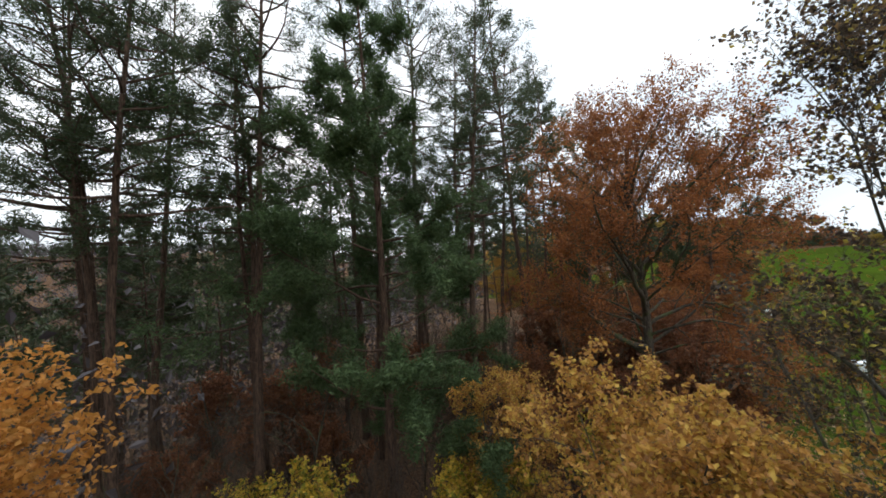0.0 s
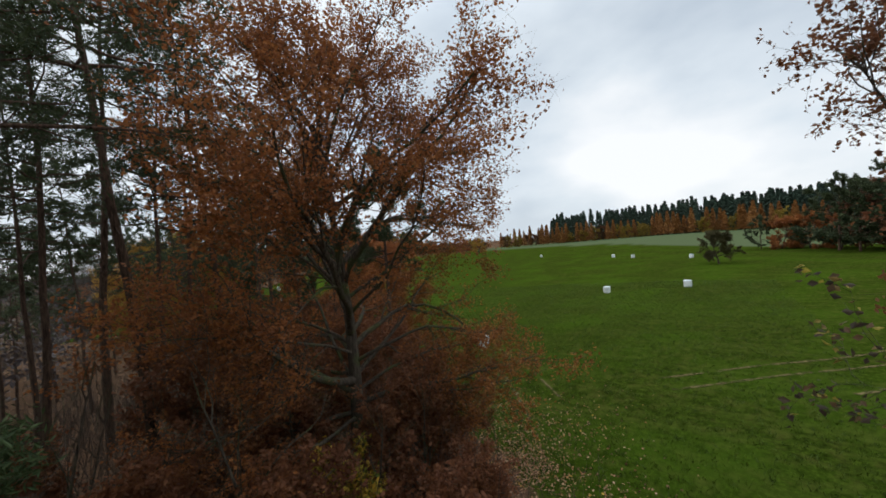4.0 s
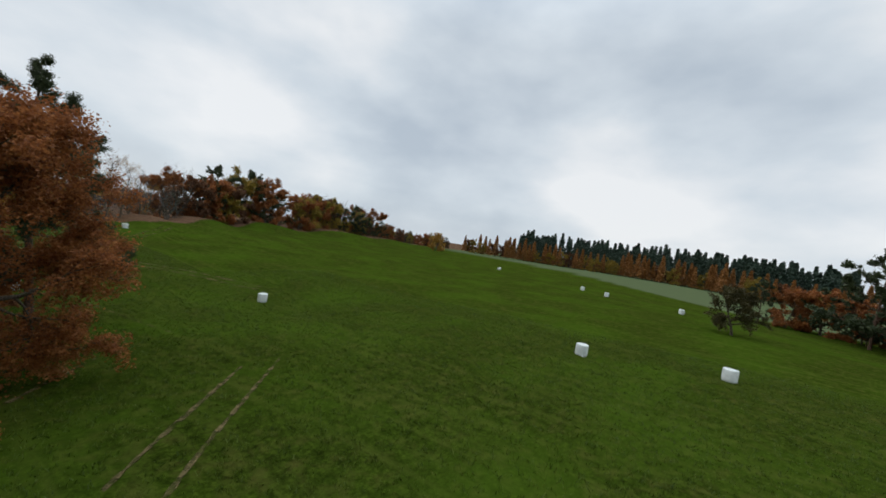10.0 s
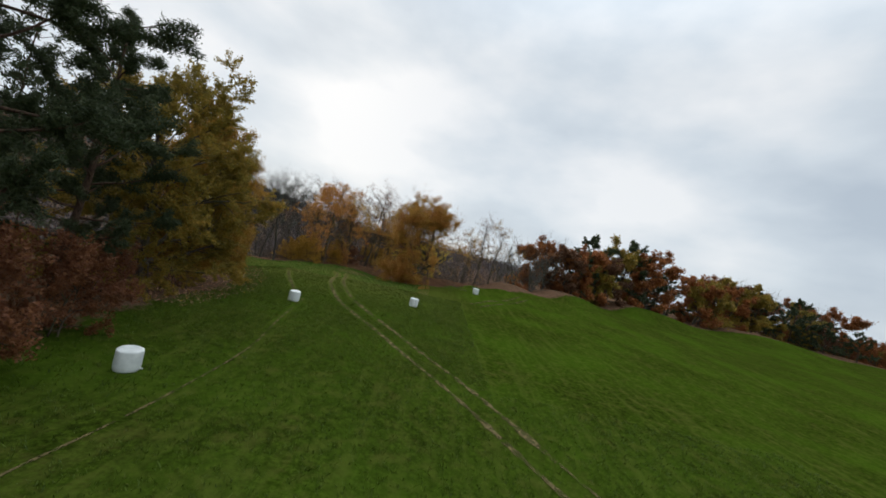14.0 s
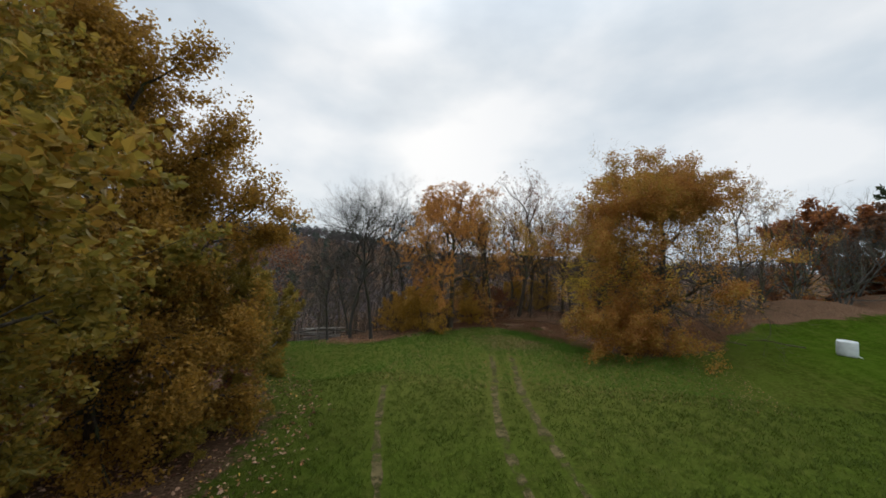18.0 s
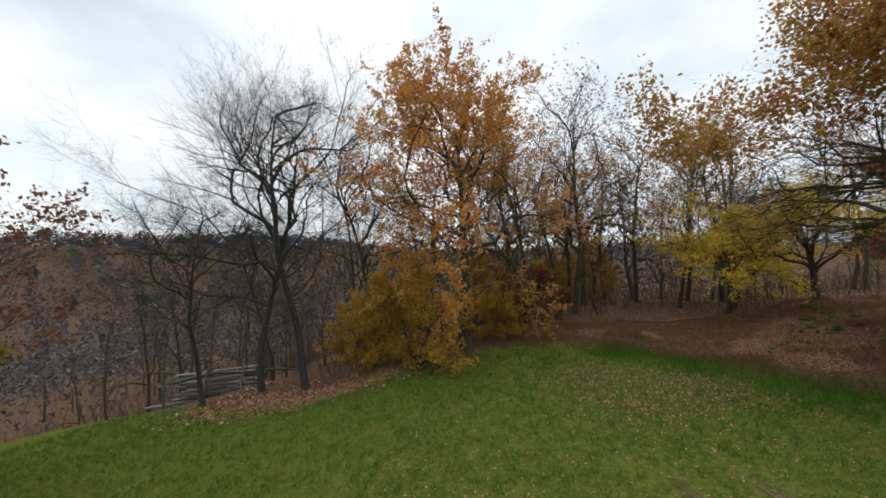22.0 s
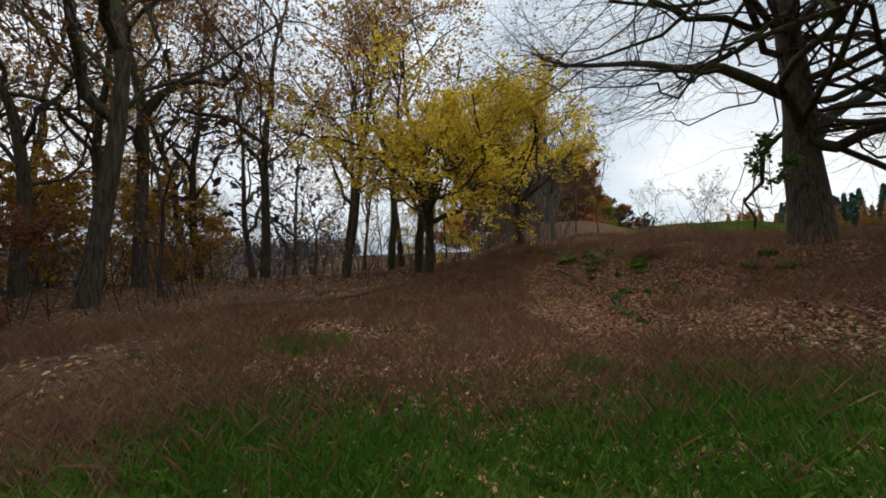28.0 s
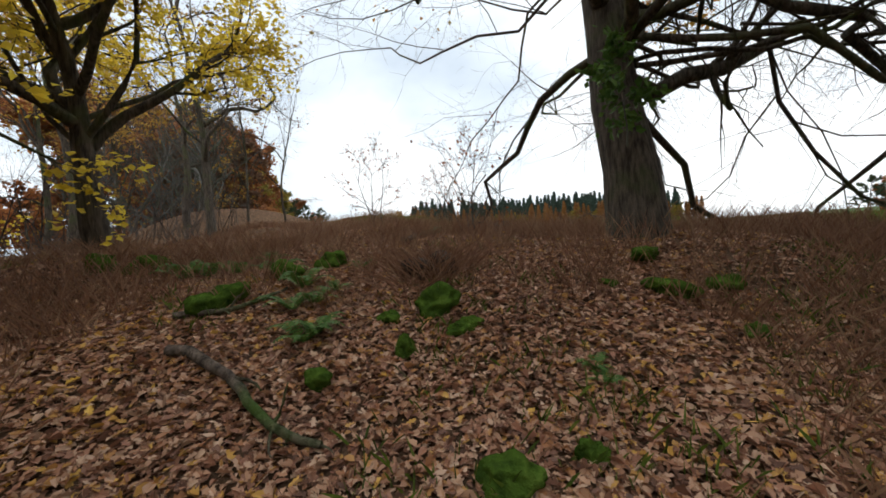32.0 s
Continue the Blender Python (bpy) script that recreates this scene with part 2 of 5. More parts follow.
# ---- ground ----
KNOTS = np.array([
    (37, 20, 1.6), (41.6, 11.6, 1.7), (50, 2.5, 2.2), (29, 24.5, 1.6), (20, 22, 1.8), (4, 9, 2.6), (-10, 41, 2.7), (18.6, 36.5, 1.6), (40, 37, 0.6), (39, 54.5, -0.2),
    (68.5, 74.3, -2.1), (46.5, 84.8, -1.8), (41.5, 69, -1.0), (46.9, 108, -1.15), (60.2, 118, -0.2), (71.6, 141, 1.5), (79.5, 33.2, 0.6), (82.8, 20.4, 1.3), (122, 16.4, 1.5),
    (163, 50.5, 1.4), (147.6, 23.6, 1.3), (191, 92.7, 1.2), (92, -26.3, 2.7), (91, -64.5, 2.4), (110, 95, -0.6), (94, 140, 1.5), (122, 162, 2.2), (144, 128, 0.8),
    (41.6, 130.3, -0.75), (51.7, 125, -0.1), (58.5, 125.3, 0.25), (36.2, 148.9, -1.1), (40.7, 148, -0.7), (43.5, 144.5, -0.45), (47.2, 143, -0.6), (47.6, 151, -0.55), (46.2, 148.8, -0.6),
    (34, 106, -1.5), (31, 119, -1.9), (28, 132.6, -2.6), (16, 150, -4.3), (30.7, 155.3, -2.8), (26, 146, -2.6),
    (44, 167, 0.15), (54.1, 157.9, 0.0), (51.9, 160, -0.1), (50.3, 166.2, 0.0), (58.2, 156.3, 1.2), (61.6, 148, 1.05), (57.2, 150.5, 0.75), (56.6, 152.7, 0.8),
    (54.6, 150.6, -0.3), (53.9, 150.2, -0.3), (62.5, 141.2, 1.0), (52.8, 151.7, -0.85), (51.6, 153.6, -0.8), (52.6, 149.3, -0.86), (49.45, 150.8, -0.9), (50.2, 149.2, -0.95), (53.5, 148.1, -0.65), (51.7, 148.6, -0.93), (51.0, 151.3, -0.93), (54.8, 152.1, -0.37), (53.9, 151.0, -0.42), (54.6, 149.2, -0.37), (54.15, 152.95, -0.5), (53.3, 153.6, -0.62), (53.4, 149.94, -0.58), (55.9, 151.9, 0.08), (56.7, 148.2, 0.24), (55.55, 147.2, -0.33), (53.05, 151.9, -0.66), (55.36, 150.5, -0.22), (48.0, 148.6, -0.8), (48.4, 146.4, -0.6), (52.5, 156.2, -0.4), (49.5, 154.5, -0.6), (45.3, 154.0, -0.46), (56.8, 152.5, 0.6), (56.9, 153.1, 0.62), (57.1, 150.5, 0.42), (57.8, 150.9, 0.75), (57.6, 149.2, 0.65), (58.6, 149.0, 0.95), (58.2, 152.0, 0.88), (59.5, 151.0, 1.15), (57.5, 154.0, 0.72), (58.3, 155.0, 0.98), (60.5, 153.0, 1.25), (60.5, 149.5, 1.2), (59.5, 145.5, 0.95), (56.3, 153.9, 0.4), (58.2, 147.0, 0.72), (54.5, 148.1, -0.5), (63.3, 151.9, 1.8), (66, 156.8, 1.8), (59.3, 147.0, 1.3), (60.0, 157.2, 1.5), (55.5, 159.5, -0.35), (55.3, 154.8, 0.2), (68, 147.6, 1.45), (77, 153, 1.7),
    (8, 108, -8.5), (-2, 142, -12), (21, 176, -11), (44, 189, -15), (58, 178, -4.5), (50, 230, -24), (84, 168, 4.2), (58.5, 147.2, 0.95), (61.5, 149.5, 1.35), (72, 153.5, 2.2), (80, 155.5, 2.9), (96, 156, 3.5), (103, 177, 5.2), (136, 196, 6.0), (192, 213, 6.5), (245, 226, 5.0), (80, 225, -8), (-26, 86, -5.5), (70, 186, -4), (-50, 42, 1.5), (281, 181, 1.5), (335, 56, 2.5), (220, -77, 3), (-6, -72, 3)])


def ground(x, y):
    """Height of the ground at arrays x, y."""
    x, y = np.asarray(x, float), np.asarray(y, float)
    d2 = (x[..., None] - KNOTS[:, 0]) ** 2 + (y[..., None] - KNOTS[:, 1]) ** 2
    near = np.sqrt(d2.min(-1))
    w = 1.0 / (d2 + 2.5 + 0.03 * near[..., None] ** 2) ** 1.6
    z = (w * KNOTS[:, 2]).sum(-1) / w.sum(-1)
    # the valley to the west and the ridge beyond it
    dx, dy = x - 32, y - 130
    far = np.hypot(dx, dy)
    turn = np.degrees(np.arctan2(-dx, dy))
    west = np.clip((turn - 2) / 40, 0, 1) * np.clip((165 - turn) / 40, 0, 1)
    west = west * west * (3 - 2 * west)
    dip = np.clip((far - 20) / 110, 0, 1)
    hill = np.clip((far - 160) / 320, 0, 1)
    hill = hill * hill * (3 - 2 * hill)
    z = z + west * (-26 * dip + 62 * hill)
    # the land rises a little to the far east
    east = np.clip((x - 180) / 500, 0, 1)
    z = z + 4 * east * (1 - west)
    return z


def spaced(low, high, step, reach, count):
    """Even steps from low to high and growing ones out to reach on both sides."""
    inner = np.arange(low, high + step / 2, step)
    grow = np.geomspace(step, reach, count)
    return np.concatenate([low - grow[::-1], inner, high + grow])


def finer(line, low, high):
    """Quarter steps between low and high."""
    return np.unique(np.concatenate([line, np.arange(low, high, 0.25)]))


def sheet(name, xs, ys, lift=0.0):
    gx, gy = np.meshgrid(xs, ys)
    gz = ground(gx, gy) + lift
    n, k = gx.shape
    co = np.stack([gx, gy, gz], -1).reshape(-1, 3)
    i = np.arange(n * k).reshape(n, k)
    quads = np.stack([i[:-1, :-1], i[:-1, 1:], i[1:, 1:], i[1:, :-1]], -1).reshape(-1, 4)
    return mesh_from(name, co, quads, smooth=True)


def mesh_from(name, co, faces, smooth=False):
    """A mesh out of an array of corners and an array of faces, all with the same number of corners."""
    me = bpy.data.meshes.new(name)
    co, faces = np.ascontiguousarray(co, np.float32), np.ascontiguousarray(faces, np.int32)
    m, k = faces.shape
    me.vertices.add(len(co))
    me.vertices.foreach_set("co", co.ravel())
    me.loops.add(m * k)
    me.loops.foreach_set("vertex_index", faces.ravel())
    me.polygons.add(m)
    me.polygons.foreach_set("loop_start", np.arange(0, m * k, k, dtype=np.int32))
    me.polygons.foreach_set("loop_total", np.full(m, k, np.int32))
    me.polygons.foreach_set("use_smooth", np.full(m, smooth))
    me.update(calc_edges=True)
    return me


def ground_material():
    m, n, l, b = shader("meadow_and_litter", 1.0, 0.0)
    co = n.new("ShaderNodeTexCoord")

    def mixed(fac, a, c):
        x = n.new("ShaderNodeMixRGB")
        l.new(fac, x.inputs[0])
        for k, v in ((1, a), (2, c)):
            if isinstance(v, tuple):
                x.inputs[k].default_value = (*v, 1)
            else:
                l.new(v, x.inputs[k])
        return x.outputs[0]

    fine, mid, big = noise_node(n, l, 7.0, 8, 0.7), noise_node(n, l, 1.1, 6, 0.6), noise_node(n, l, 0.09, 4)
    # tufts with dark gaps between them
    tuft = n.new("ShaderNodeTexVoronoi")
    tuft.inputs["Scale"].default_value = 2.6
    l.new(co.outputs["Object"], tuft.inputs["Vector"])
    # streaks along the way the meadow was drilled and mown
    turned = n.new("ShaderNodeMapping")
    turned.inputs["Rotation"].default_value, turned.inputs["Scale"].default_value = (0, 0, radians(-32)), (1.6, 0.10, 1)
    l.new(co.outputs["Object"], turned.inputs[0])
    streak = n.new("ShaderNodeTexNoise")
    streak.inputs["Scale"].default_value, streak.inputs["Detail"].default_value = 1.0, 5
    l.new(turned.outputs[0], streak.inputs["Vector"])
    blades = n.new("ShaderNodeMath")
    blades.operation = "MULTIPLY_ADD"
    l.new(tuft.outputs["Distance"], blades.inputs[0])
    blades.inputs[1].default_value = -0.26
    lift = n.new("ShaderNodeMath")
    lift.operation = "ADD"
    l.new(fine.outputs[0], lift.inputs[0])
    lift.inputs[1].default_value = 0.10
    l.new(lift.outputs[0], blades.inputs[2])
    grass = ramp_node(n, l, blades.outputs[0], [(0.30, (0.010, 0.015, 0.002)), (0.5, (0.028, 0.046, 0.005)), (0.72, (0.060, 0.088, 0.010))]).outputs[0]
    thin = ramp_node(n, l, mid.outputs[0], [(0.50, (0, 0, 0)), (0.74, (0.8, 0.8, 0.8))]).outputs[0]
    grass = mixed(thin, grass, (0.070, 0.072, 0.016))
    worn = ramp_node(n, l, streak.outputs[0], [(0.50, (0, 0, 0)), (0.70, (0.55, 0.55, 0.55))]).outputs[0]
    grass = mixed(worn, grass, (0.060, 0.076, 0.013))
    patch = ramp_node(n, l, big.outputs[0], [(0.42, (0, 0, 0)), (0.65, (0.5, 0.5, 0.5))]).outputs[0]
    grass = mixed(patch, grass, (0.042, 0.082, 0.006))
    litter = ramp_node(n, l, fine.outputs[0], [(0.3, (0.030, 0.020, 0.013)), (0.5, (0.100, 0.060, 0.037)), (0.7, (0.22, 0.135, 0.085))]).outputs[0]
    # the thin, dry grass at the top and the grey stubble field beyond are kept on the mesh itself
    pale, stub = n.new("ShaderNodeAttribute"), n.new("ShaderNodeAttribute")
    pale.attribute_name, stub.attribute_name = "dry", "stubble"
    straw = ramp_node(n, l, fine.outputs[0], [(0.3, (0.050, 0.060, 0.010)), (0.55, (0.15, 0.155, 0.035)), (0.75, (0.27, 0.235, 0.08))]).outputs[0]
    grass = mixed(pale.outputs["Fac"], grass, straw)
    grass = mixed(stub.outputs["Fac"], grass, (0.085, 0.11, 0.055))
    # how far a spot lies under trees, likewise
    at = n.new("ShaderNodeAttribute")
    at.attribute_name = "litter"
    soft = n.new("ShaderNodeMath")
    soft.operation = "MULTIPLY_ADD"
    l.new(mid.outputs[0], soft.inputs[0])
    soft.inputs[1].default_value = 0.9
    sub = n.new("ShaderNodeMath")
    sub.operation = "SUBTRACT"
    l.new(at.outputs["Fac"], sub.inputs[0])
    sub.inputs[1].default_value = 0.45
    l.new(sub.outputs[0], soft.inputs[2])
    edge = ramp_node(n, l, soft.outputs[0], [(0.42, (0, 0, 0)), (0.58, (1, 1, 1))]).outputs[0]
    l.new(mixed(edge, grass, litter), b.inputs["Base Color"])
    bump_node(n, l, b, fine.outputs[0], 0.8, 0.06)
    return m


GROUND_MAT = ground_material()
ground_sheet = tagged(new("ground", sheet("ground", finer(spaced(-40, 200, 1.0, 2600, 40), 38, 66), finer(spaced(-70, 200, 1.0, 2600, 40), 134, 160))), "rolling green meadow with leaf litter under the trees", "ground", kind="structure")
ground_sheet.data.materials.append(GROUND_MAT)


def edge_side(px, py, line):
    """Signed distance of points to a line of corners; positive to its left."""
    best = np.full(px.shape, 1e9)
    sign = np.ones(px.shape)
    for (ax, ay), (bx, by) in zip(line[:-1], line[1:]):
        vx, vy = bx - ax, by - ay
        t = np.clip(((px - ax) * vx + (py - ay) * vy) / (vx * vx + vy * vy), 0, 1)
        d = np.hypot(px - ax - t * vx, py - ay - t * vy)
        s = np.sign(vx * (py - ay) - vy * (px - ax))
        take = d < best
        best, sign = np.where(take, d, best), np.where(take, s, sign)
    return best * sign


# the wood's edge, with the wood on its left side
WOOD_EDGE = [(9, -50), (10, 4), (21.5, 26), (30, 40.5), (38, 58), (41.6, 73.5), (39.7, 89), (39, 107), (33, 122), (24, 130), (14, 136), (13, 141), (22, 143), (28, 145), (34, 148), (39, 151.5),
             (43, 150.8), (47.2, 149), (50, 146.2), (53, 140.5), (57, 138.6), (62.5, 141), (66, 148.5), (73.5, 155.5), (88.7, 163.5), (117, 180.5), (146, 198), (225, 205), (339, 231)]


def litter_field(me):
    co = np.empty(len(me.vertices) * 3, np.float32)
    me.vertices.foreach_get("co", co)
    co = co.reshape(-1, 3)
    d = edge_side(co[:, 0], co[:, 1], WOOD_EDGE)
    a = me.attributes.new("litter", "FLOAT", "POINT")
    a.data.foreach_set("value", np.clip(0.5 + d / 5.0, 0, 1).astype(np.float32))


STUBBLE_EDGE = [(170, -40), (186, 0), (240, 40), (280, 72), (304, 115), (312, 170), (335, 225)]


def dry_fields(me):
    co = np.empty(len(me.vertices) * 3, np.float32)
    me.vertices.foreach_get("co", co)
    co = co.reshape(-1, 3)
    for name, v in (("dry", np.clip((co[:, 1] - 112) / 30, 0, 0.55) * np.clip((72 - co[:, 0]) / 22, 0, 1)), ("stubble", np.clip(0.5 - edge_side(co[:, 0], co[:, 1], STUBBLE_EDGE) / 3, 0, 0.9))):
        me.attributes.new(name, "FLOAT", "POINT").data.foreach_set("value", v.astype(np.float32))


litter_field(ground_sheet.data)
dry_fields(ground_sheet.data)
# ---- trees and things ----

# ---- trees ----
def unit(v):
    return v / np.maximum(np.linalg.norm(v, axis=-1, keepdims=True), 1e-9)


def limbs_from(rng, starts, ways, lengths, radii, steps, wander, lift, thin=0.25):
    """Crooked limbs: points (N, steps + 1, 3) and radii (N, steps + 1)."""
    n = len(starts)
    pts, way = [starts], unit(ways)
    for k in range(steps):
        way = unit(way + rng.normal(0, wander, (n, 3)) + np.array([0, 0, lift]))
        pts.append(pts[-1] + way * (lengths / steps)[:, None])
    taper = np.linspace(1, thin, steps + 1)[None] * radii[:, None]
    return np.stack(pts, 1), taper


def children(rng, pts, rad, count, low, spread, length, shrink, steps, wander, lift, out=0.0, centre=None, keep=0.75):
    """Side limbs of a set of limbs."""
    n, k = pts.shape[:2]
    p = np.repeat(np.arange(n), count)
    s = low + (1 - low) * rng.random(len(p)) ** 0.8
    f = s * (k - 1)
    i = np.minimum(f.astype(int), k - 2)
    u = (f - i)[:, None]
    start = pts[p, i] * (1 - u) + pts[p, i + 1] * u
    r = rad[p, i] * (1 - u[:, 0]) + rad[p, i + 1] * u[:, 0]
    way = unit(pts[p, i + 1] - pts[p, i]) * keep + unit(rng.normal(0, 1, (len(p), 3))) * spread
    if centre is not None:
        way = way + unit(start - centre) * out
    own = np.linalg.norm(np.diff(pts, axis=1), axis=2).sum(1)[p]
    size = own * length * (0.6 + 0.8 * rng.random(len(p))) * (1.15 - 0.5 * s)
    return limbs_from(rng, start, way, size, np.maximum(r * shrink, 0.004), steps, wander, lift)


def tubes(sets):
    """One mesh's corners and quads out of sets of limbs; each set has its own number of sides."""
    cos, faces, base = [], [], 0
    for pts, rad, sides in sets:
        n, k = pts.shape[:2]
        way = np.gradient(pts, axis=1)
        way = unit(way)
        ref = np.where(np.abs(way[..., 2:3]) > 0.9, np.array([1.0, 0, 0]), np.array([0, 0, 1.0]))
        a = unit(np.cross(way, ref))
        b = np.cross(way, a)
        ang = np.linspace(0, 2 * np.pi, sides, endpoint=False)
        ring = pts[:, :, None] + rad[:, :, None, None] * (np.cos(ang)[None, None, :, None] * a[:, :, None] + np.sin(ang)[None, None, :, None] * b[:, :, None])
        cos.append(ring.reshape(-1, 3))
        i = base + np.arange(n * k * sides).reshape(n, k, sides)
        j = np.roll(i, -1, axis=2)
        faces.append(np.stack([i[:, :-1], j[:, :-1], j[:, 1:], i[:, 1:]], -1).reshape(-1, 4))
        base += n * k * sides
    return np.concatenate(cos), np.concatenate(faces)


def leaf_quads(rng, places, size, flat=0.3, long=1.5, stretch=0.35):
    """A small pointed leaf at each place, turned at random."""
    n = len(places)
    a = unit(rng.normal(0, 1, (n, 3)) * np.array([1, 1, 1 - flat]))
    b = unit(np.cross(a, unit(rng.normal(0, 1, (n, 3)))))
    s = size * (1 - stretch + 2 * stretch * rng.random(n))[:, None]
    bend = np.cross(a, b) * s * 0.18
    co = np.stack([places - a * s * 0.5 * long, places + b * s * 0.5 + bend, places + a * s * 0.5 * long, places - b * s * 0.5 + bend], 1)
    return co.reshape(-1, 3), np.arange(4 * n).reshape(n, 4)


def along(rng, pts, count, low=0.2, loose=0.1):
    """Places strewn along limbs."""
    n, k = pts.shape[:2]
    # longer limbs carry more
    size = np.linalg.norm(pts[:, -1] - pts[:, 0], axis=1)
    p = np.searchsorted(np.cumsum(size) / size.sum(), rng.random(count)).clip(0, n - 1)
    f = (low + (1 - low) * rng.random(count)) * (k - 1)
    i = np.minimum(f.astype(int), k - 2)
    u = (f - i)[:, None]
    return pts[p, i] * (1 - u) + pts[p, i + 1] * u + rng.normal(0, loose, (count, 3))


def part(name, me, material, parent, label=""):
    ob = new(name, me)
    me.materials.append(material)
    ob.parent = parent
    if name in ("twigwork", "crown"):
        ob["kind"] = "stuff"
    if label:
        ob["label"] = label
    return ob


def footed(pts, rad, spread=1.5, at=0.05):
    """Adds a root flare to a bole."""
    knee = pts[:, :1] * (1 - at) + pts[:, 1:2] * at
    return np.concatenate([pts[:, :1] - [0, 0, 0.25], knee, pts[:, 1:]], 1), np.concatenate([rad[:, :1] * spread, rad[:, :1] * 1.06, rad[:, 1:]], 1)


def lifted(pts, line, way=None):
    """Bends low limbs up over a browsing line, all round or on one side of the tree."""
    high = np.full(pts.shape[:-1], line)
    if way is not None:
        side = pts[..., 0] * way[0] + pts[..., 1] * way[1]
        high = line * np.clip((side + 2.5) / 4.0, 0, 1)
    d = pts[..., 2] - high
    out = pts.copy()
    out[..., 2] = np.where(high > 0.05, high + 0.5 * (d + np.sqrt(d * d + 0.5)), pts[..., 2])
    return out


def broadleaf(name, seed, height, radius, fork, trunk, leaves, size, leaf_mat, bark, label, low=0.12, limbs=13, sub=8, twig=6, lean=(0, 0), stems=1, fine=0, flat=0.3, group="",
              upright=0.0, hang=-0.55, thick=0.62, leafy=0.0, crook=0.17, bare_way=None, low_limbs=(), limb_parts=False, bend=7, bias=1.25, loose=0.0, leaf_way=None, browse=0.0, wander=0.085, clump=False):
    """A broad tree: bole, crooked limbs that fill a domed crown, twigs, and leaves along the twigs."""
    rng = np.random.default_rng(seed)
    ob = tagged(new(name), label, "tree", group)
    foot = np.zeros((stems, 3))
    if stems > 1:
        foot[:, :2] = rng.normal(0, radius * 0.06 + trunk, (stems, 2))
    ways = np.tile([lean[0], lean[1], 1.0], (stems, 1)) + (rng.normal(0, 0.16, (stems, 3)) if stems > 1 else 0)
    tp, tr = limbs_from(rng, foot, ways, np.full(stems, height * (0.78 if stems == 1 else 0.7)), np.full(stems, trunk), 10, wander, 0.03, 0.16)
    centre = np.array([0, 0, height * (0.42 + 0.1 * upright)])
    # main limbs aim at points on the crown's dome
    n = limbs * stems
    s = fork + (0.98 - fork) * ((np.arange(n) + rng.random(n)) / n) ** bias
    turn = np.arange(n) * 2.39996 + rng.normal(0, 0.25, n)
    if leaf_way is not None:
        # the sheltered side carries most of the limbs
        turn = np.where(np.arange(n) % 5 < 3, math.atan2(leaf_way[1], leaf_way[0]) + rng.uniform(-1.35, 1.35, n), turn)
    if bare_way is not None:
        # on the weather side the limbs leave the bole high up
        side = np.cos(turn) * bare_way[0] + np.sin(turn) * bare_way[1]
        s = np.where(side > 0.1, np.maximum(s, 0.40 + 0.2 * rng.random(n)), s)
    f = s * 10
    i = np.minimum(f.astype(int), 9)
    k = rng.integers(0, stems, n)
    start = tp[k, i] + (tp[k, i + 1] - tp[k, i]) * (f - i)[:, None]
    rise = np.clip((s - fork) / (1 - fork), 0, 1)
    tilt = np.clip(hang + 1.95 * rise ** 0.85 + upright + rng.normal(0, 0.14, n), -0.65, 1.5)
    up = (np.sin(tilt) + 0.6) / 1.6
    wide = radius * np.cos(tilt) ** 0.75 * (0.82 + 0.3 * rng.random(n))
    aim = np.stack([np.cos(turn) * wide + lean[0] * height * 0.5, np.sin(turn) * wide + lean[1] * height * 0.5, height * (low + (1 - low) * up)], 1)
    if bare_way is not None:
        aim[:, 2] = np.where(side > 0.1, np.maximum(aim[:, 2], height * (0.30 + 0.18 * rng.random(n))), aim[:, 2])
    for q, (high, way_deg, run, end) in enumerate(low_limbs):
        u = high / height / 0.78 * 10
        start[q] = tp[0, int(u)] + (tp[0, int(u) + 1] - tp[0, int(u)]) * (u - int(u))
        aim[q] = (math.cos(radians(way_deg)) * run, math.sin(radians(way_deg)) * run, end)
        s[q] = 0.12
    reach = aim - start
    lp, lr = limbs_from(rng, start, reach + np.array([0, 0, 0.12]) * radius, np.linalg.norm(reach, axis=1) * (0.86 + 0.14 * rng.random(n)),
                        trunk * (thick - 0.5 * thick * s) * (0.5 + 0.95 * rng.random(n) ** 2), bend, crook, -0.015, 0.2)
    lr[:len(low_limbs)] *= 1.9
    for q, (high, way_deg, run, end) in enumerate(low_limbs):
        straight = start[q] + (aim[q] - start[q]) * np.linspace(0, 1, bend + 1)[:, None]
        lp[q] = 0.55 * straight + 0.45 * lp[q]
        lp[q, :, 2] = np.maximum(lp[q, :, 2], np.linspace(high, high + 0.75 * (end - high), bend + 1) + 0.25 * np.sin(np.linspace(0, 9, bend + 1) + q))
    if browse:
        lp = lifted(lp, browse + 0.6, bare_way)
    bp, br = children(rng, lp, lr, sub, 0.2, 0.8, 0.40, 0.5, 5, 0.2, 0.01, 0.3, centre)
    if browse:
        bp = lifted(bp, browse, bare_way)
    cp, cr = children(rng, bp, br, twig, 0.12, 0.85, 0.55, 0.5, 4, 0.22, 0.015, 0.35, centre)
    if browse:
        cp = lifted(cp, browse - 0.5, bare_way)
    tp2, tr2 = footed(tp, tr, 1.3)
    sets = [(bp, br, 4), (cp, cr, 3)] if limb_parts else [(lp, lr, 6), (bp, br, 4), (cp, cr, 3)]
    tips = cp
    if fine:
        dp, dr = children(rng, cp, cr, fine, 0.1, 0.85, 0.6, 0.6, 2, 0.25, 0.02, 0.3, centre)
        sets.append((dp, dr, 3))
        tips = cp if clump else dp
    for q in range(stems):
        co, fa = tubes([(tp2[q:q + 1], tr2[q:q + 1], 14 if stems == 1 else 8)])
        stem = part("trunk", mesh_from("trunk", co, fa, True), bark, ob)
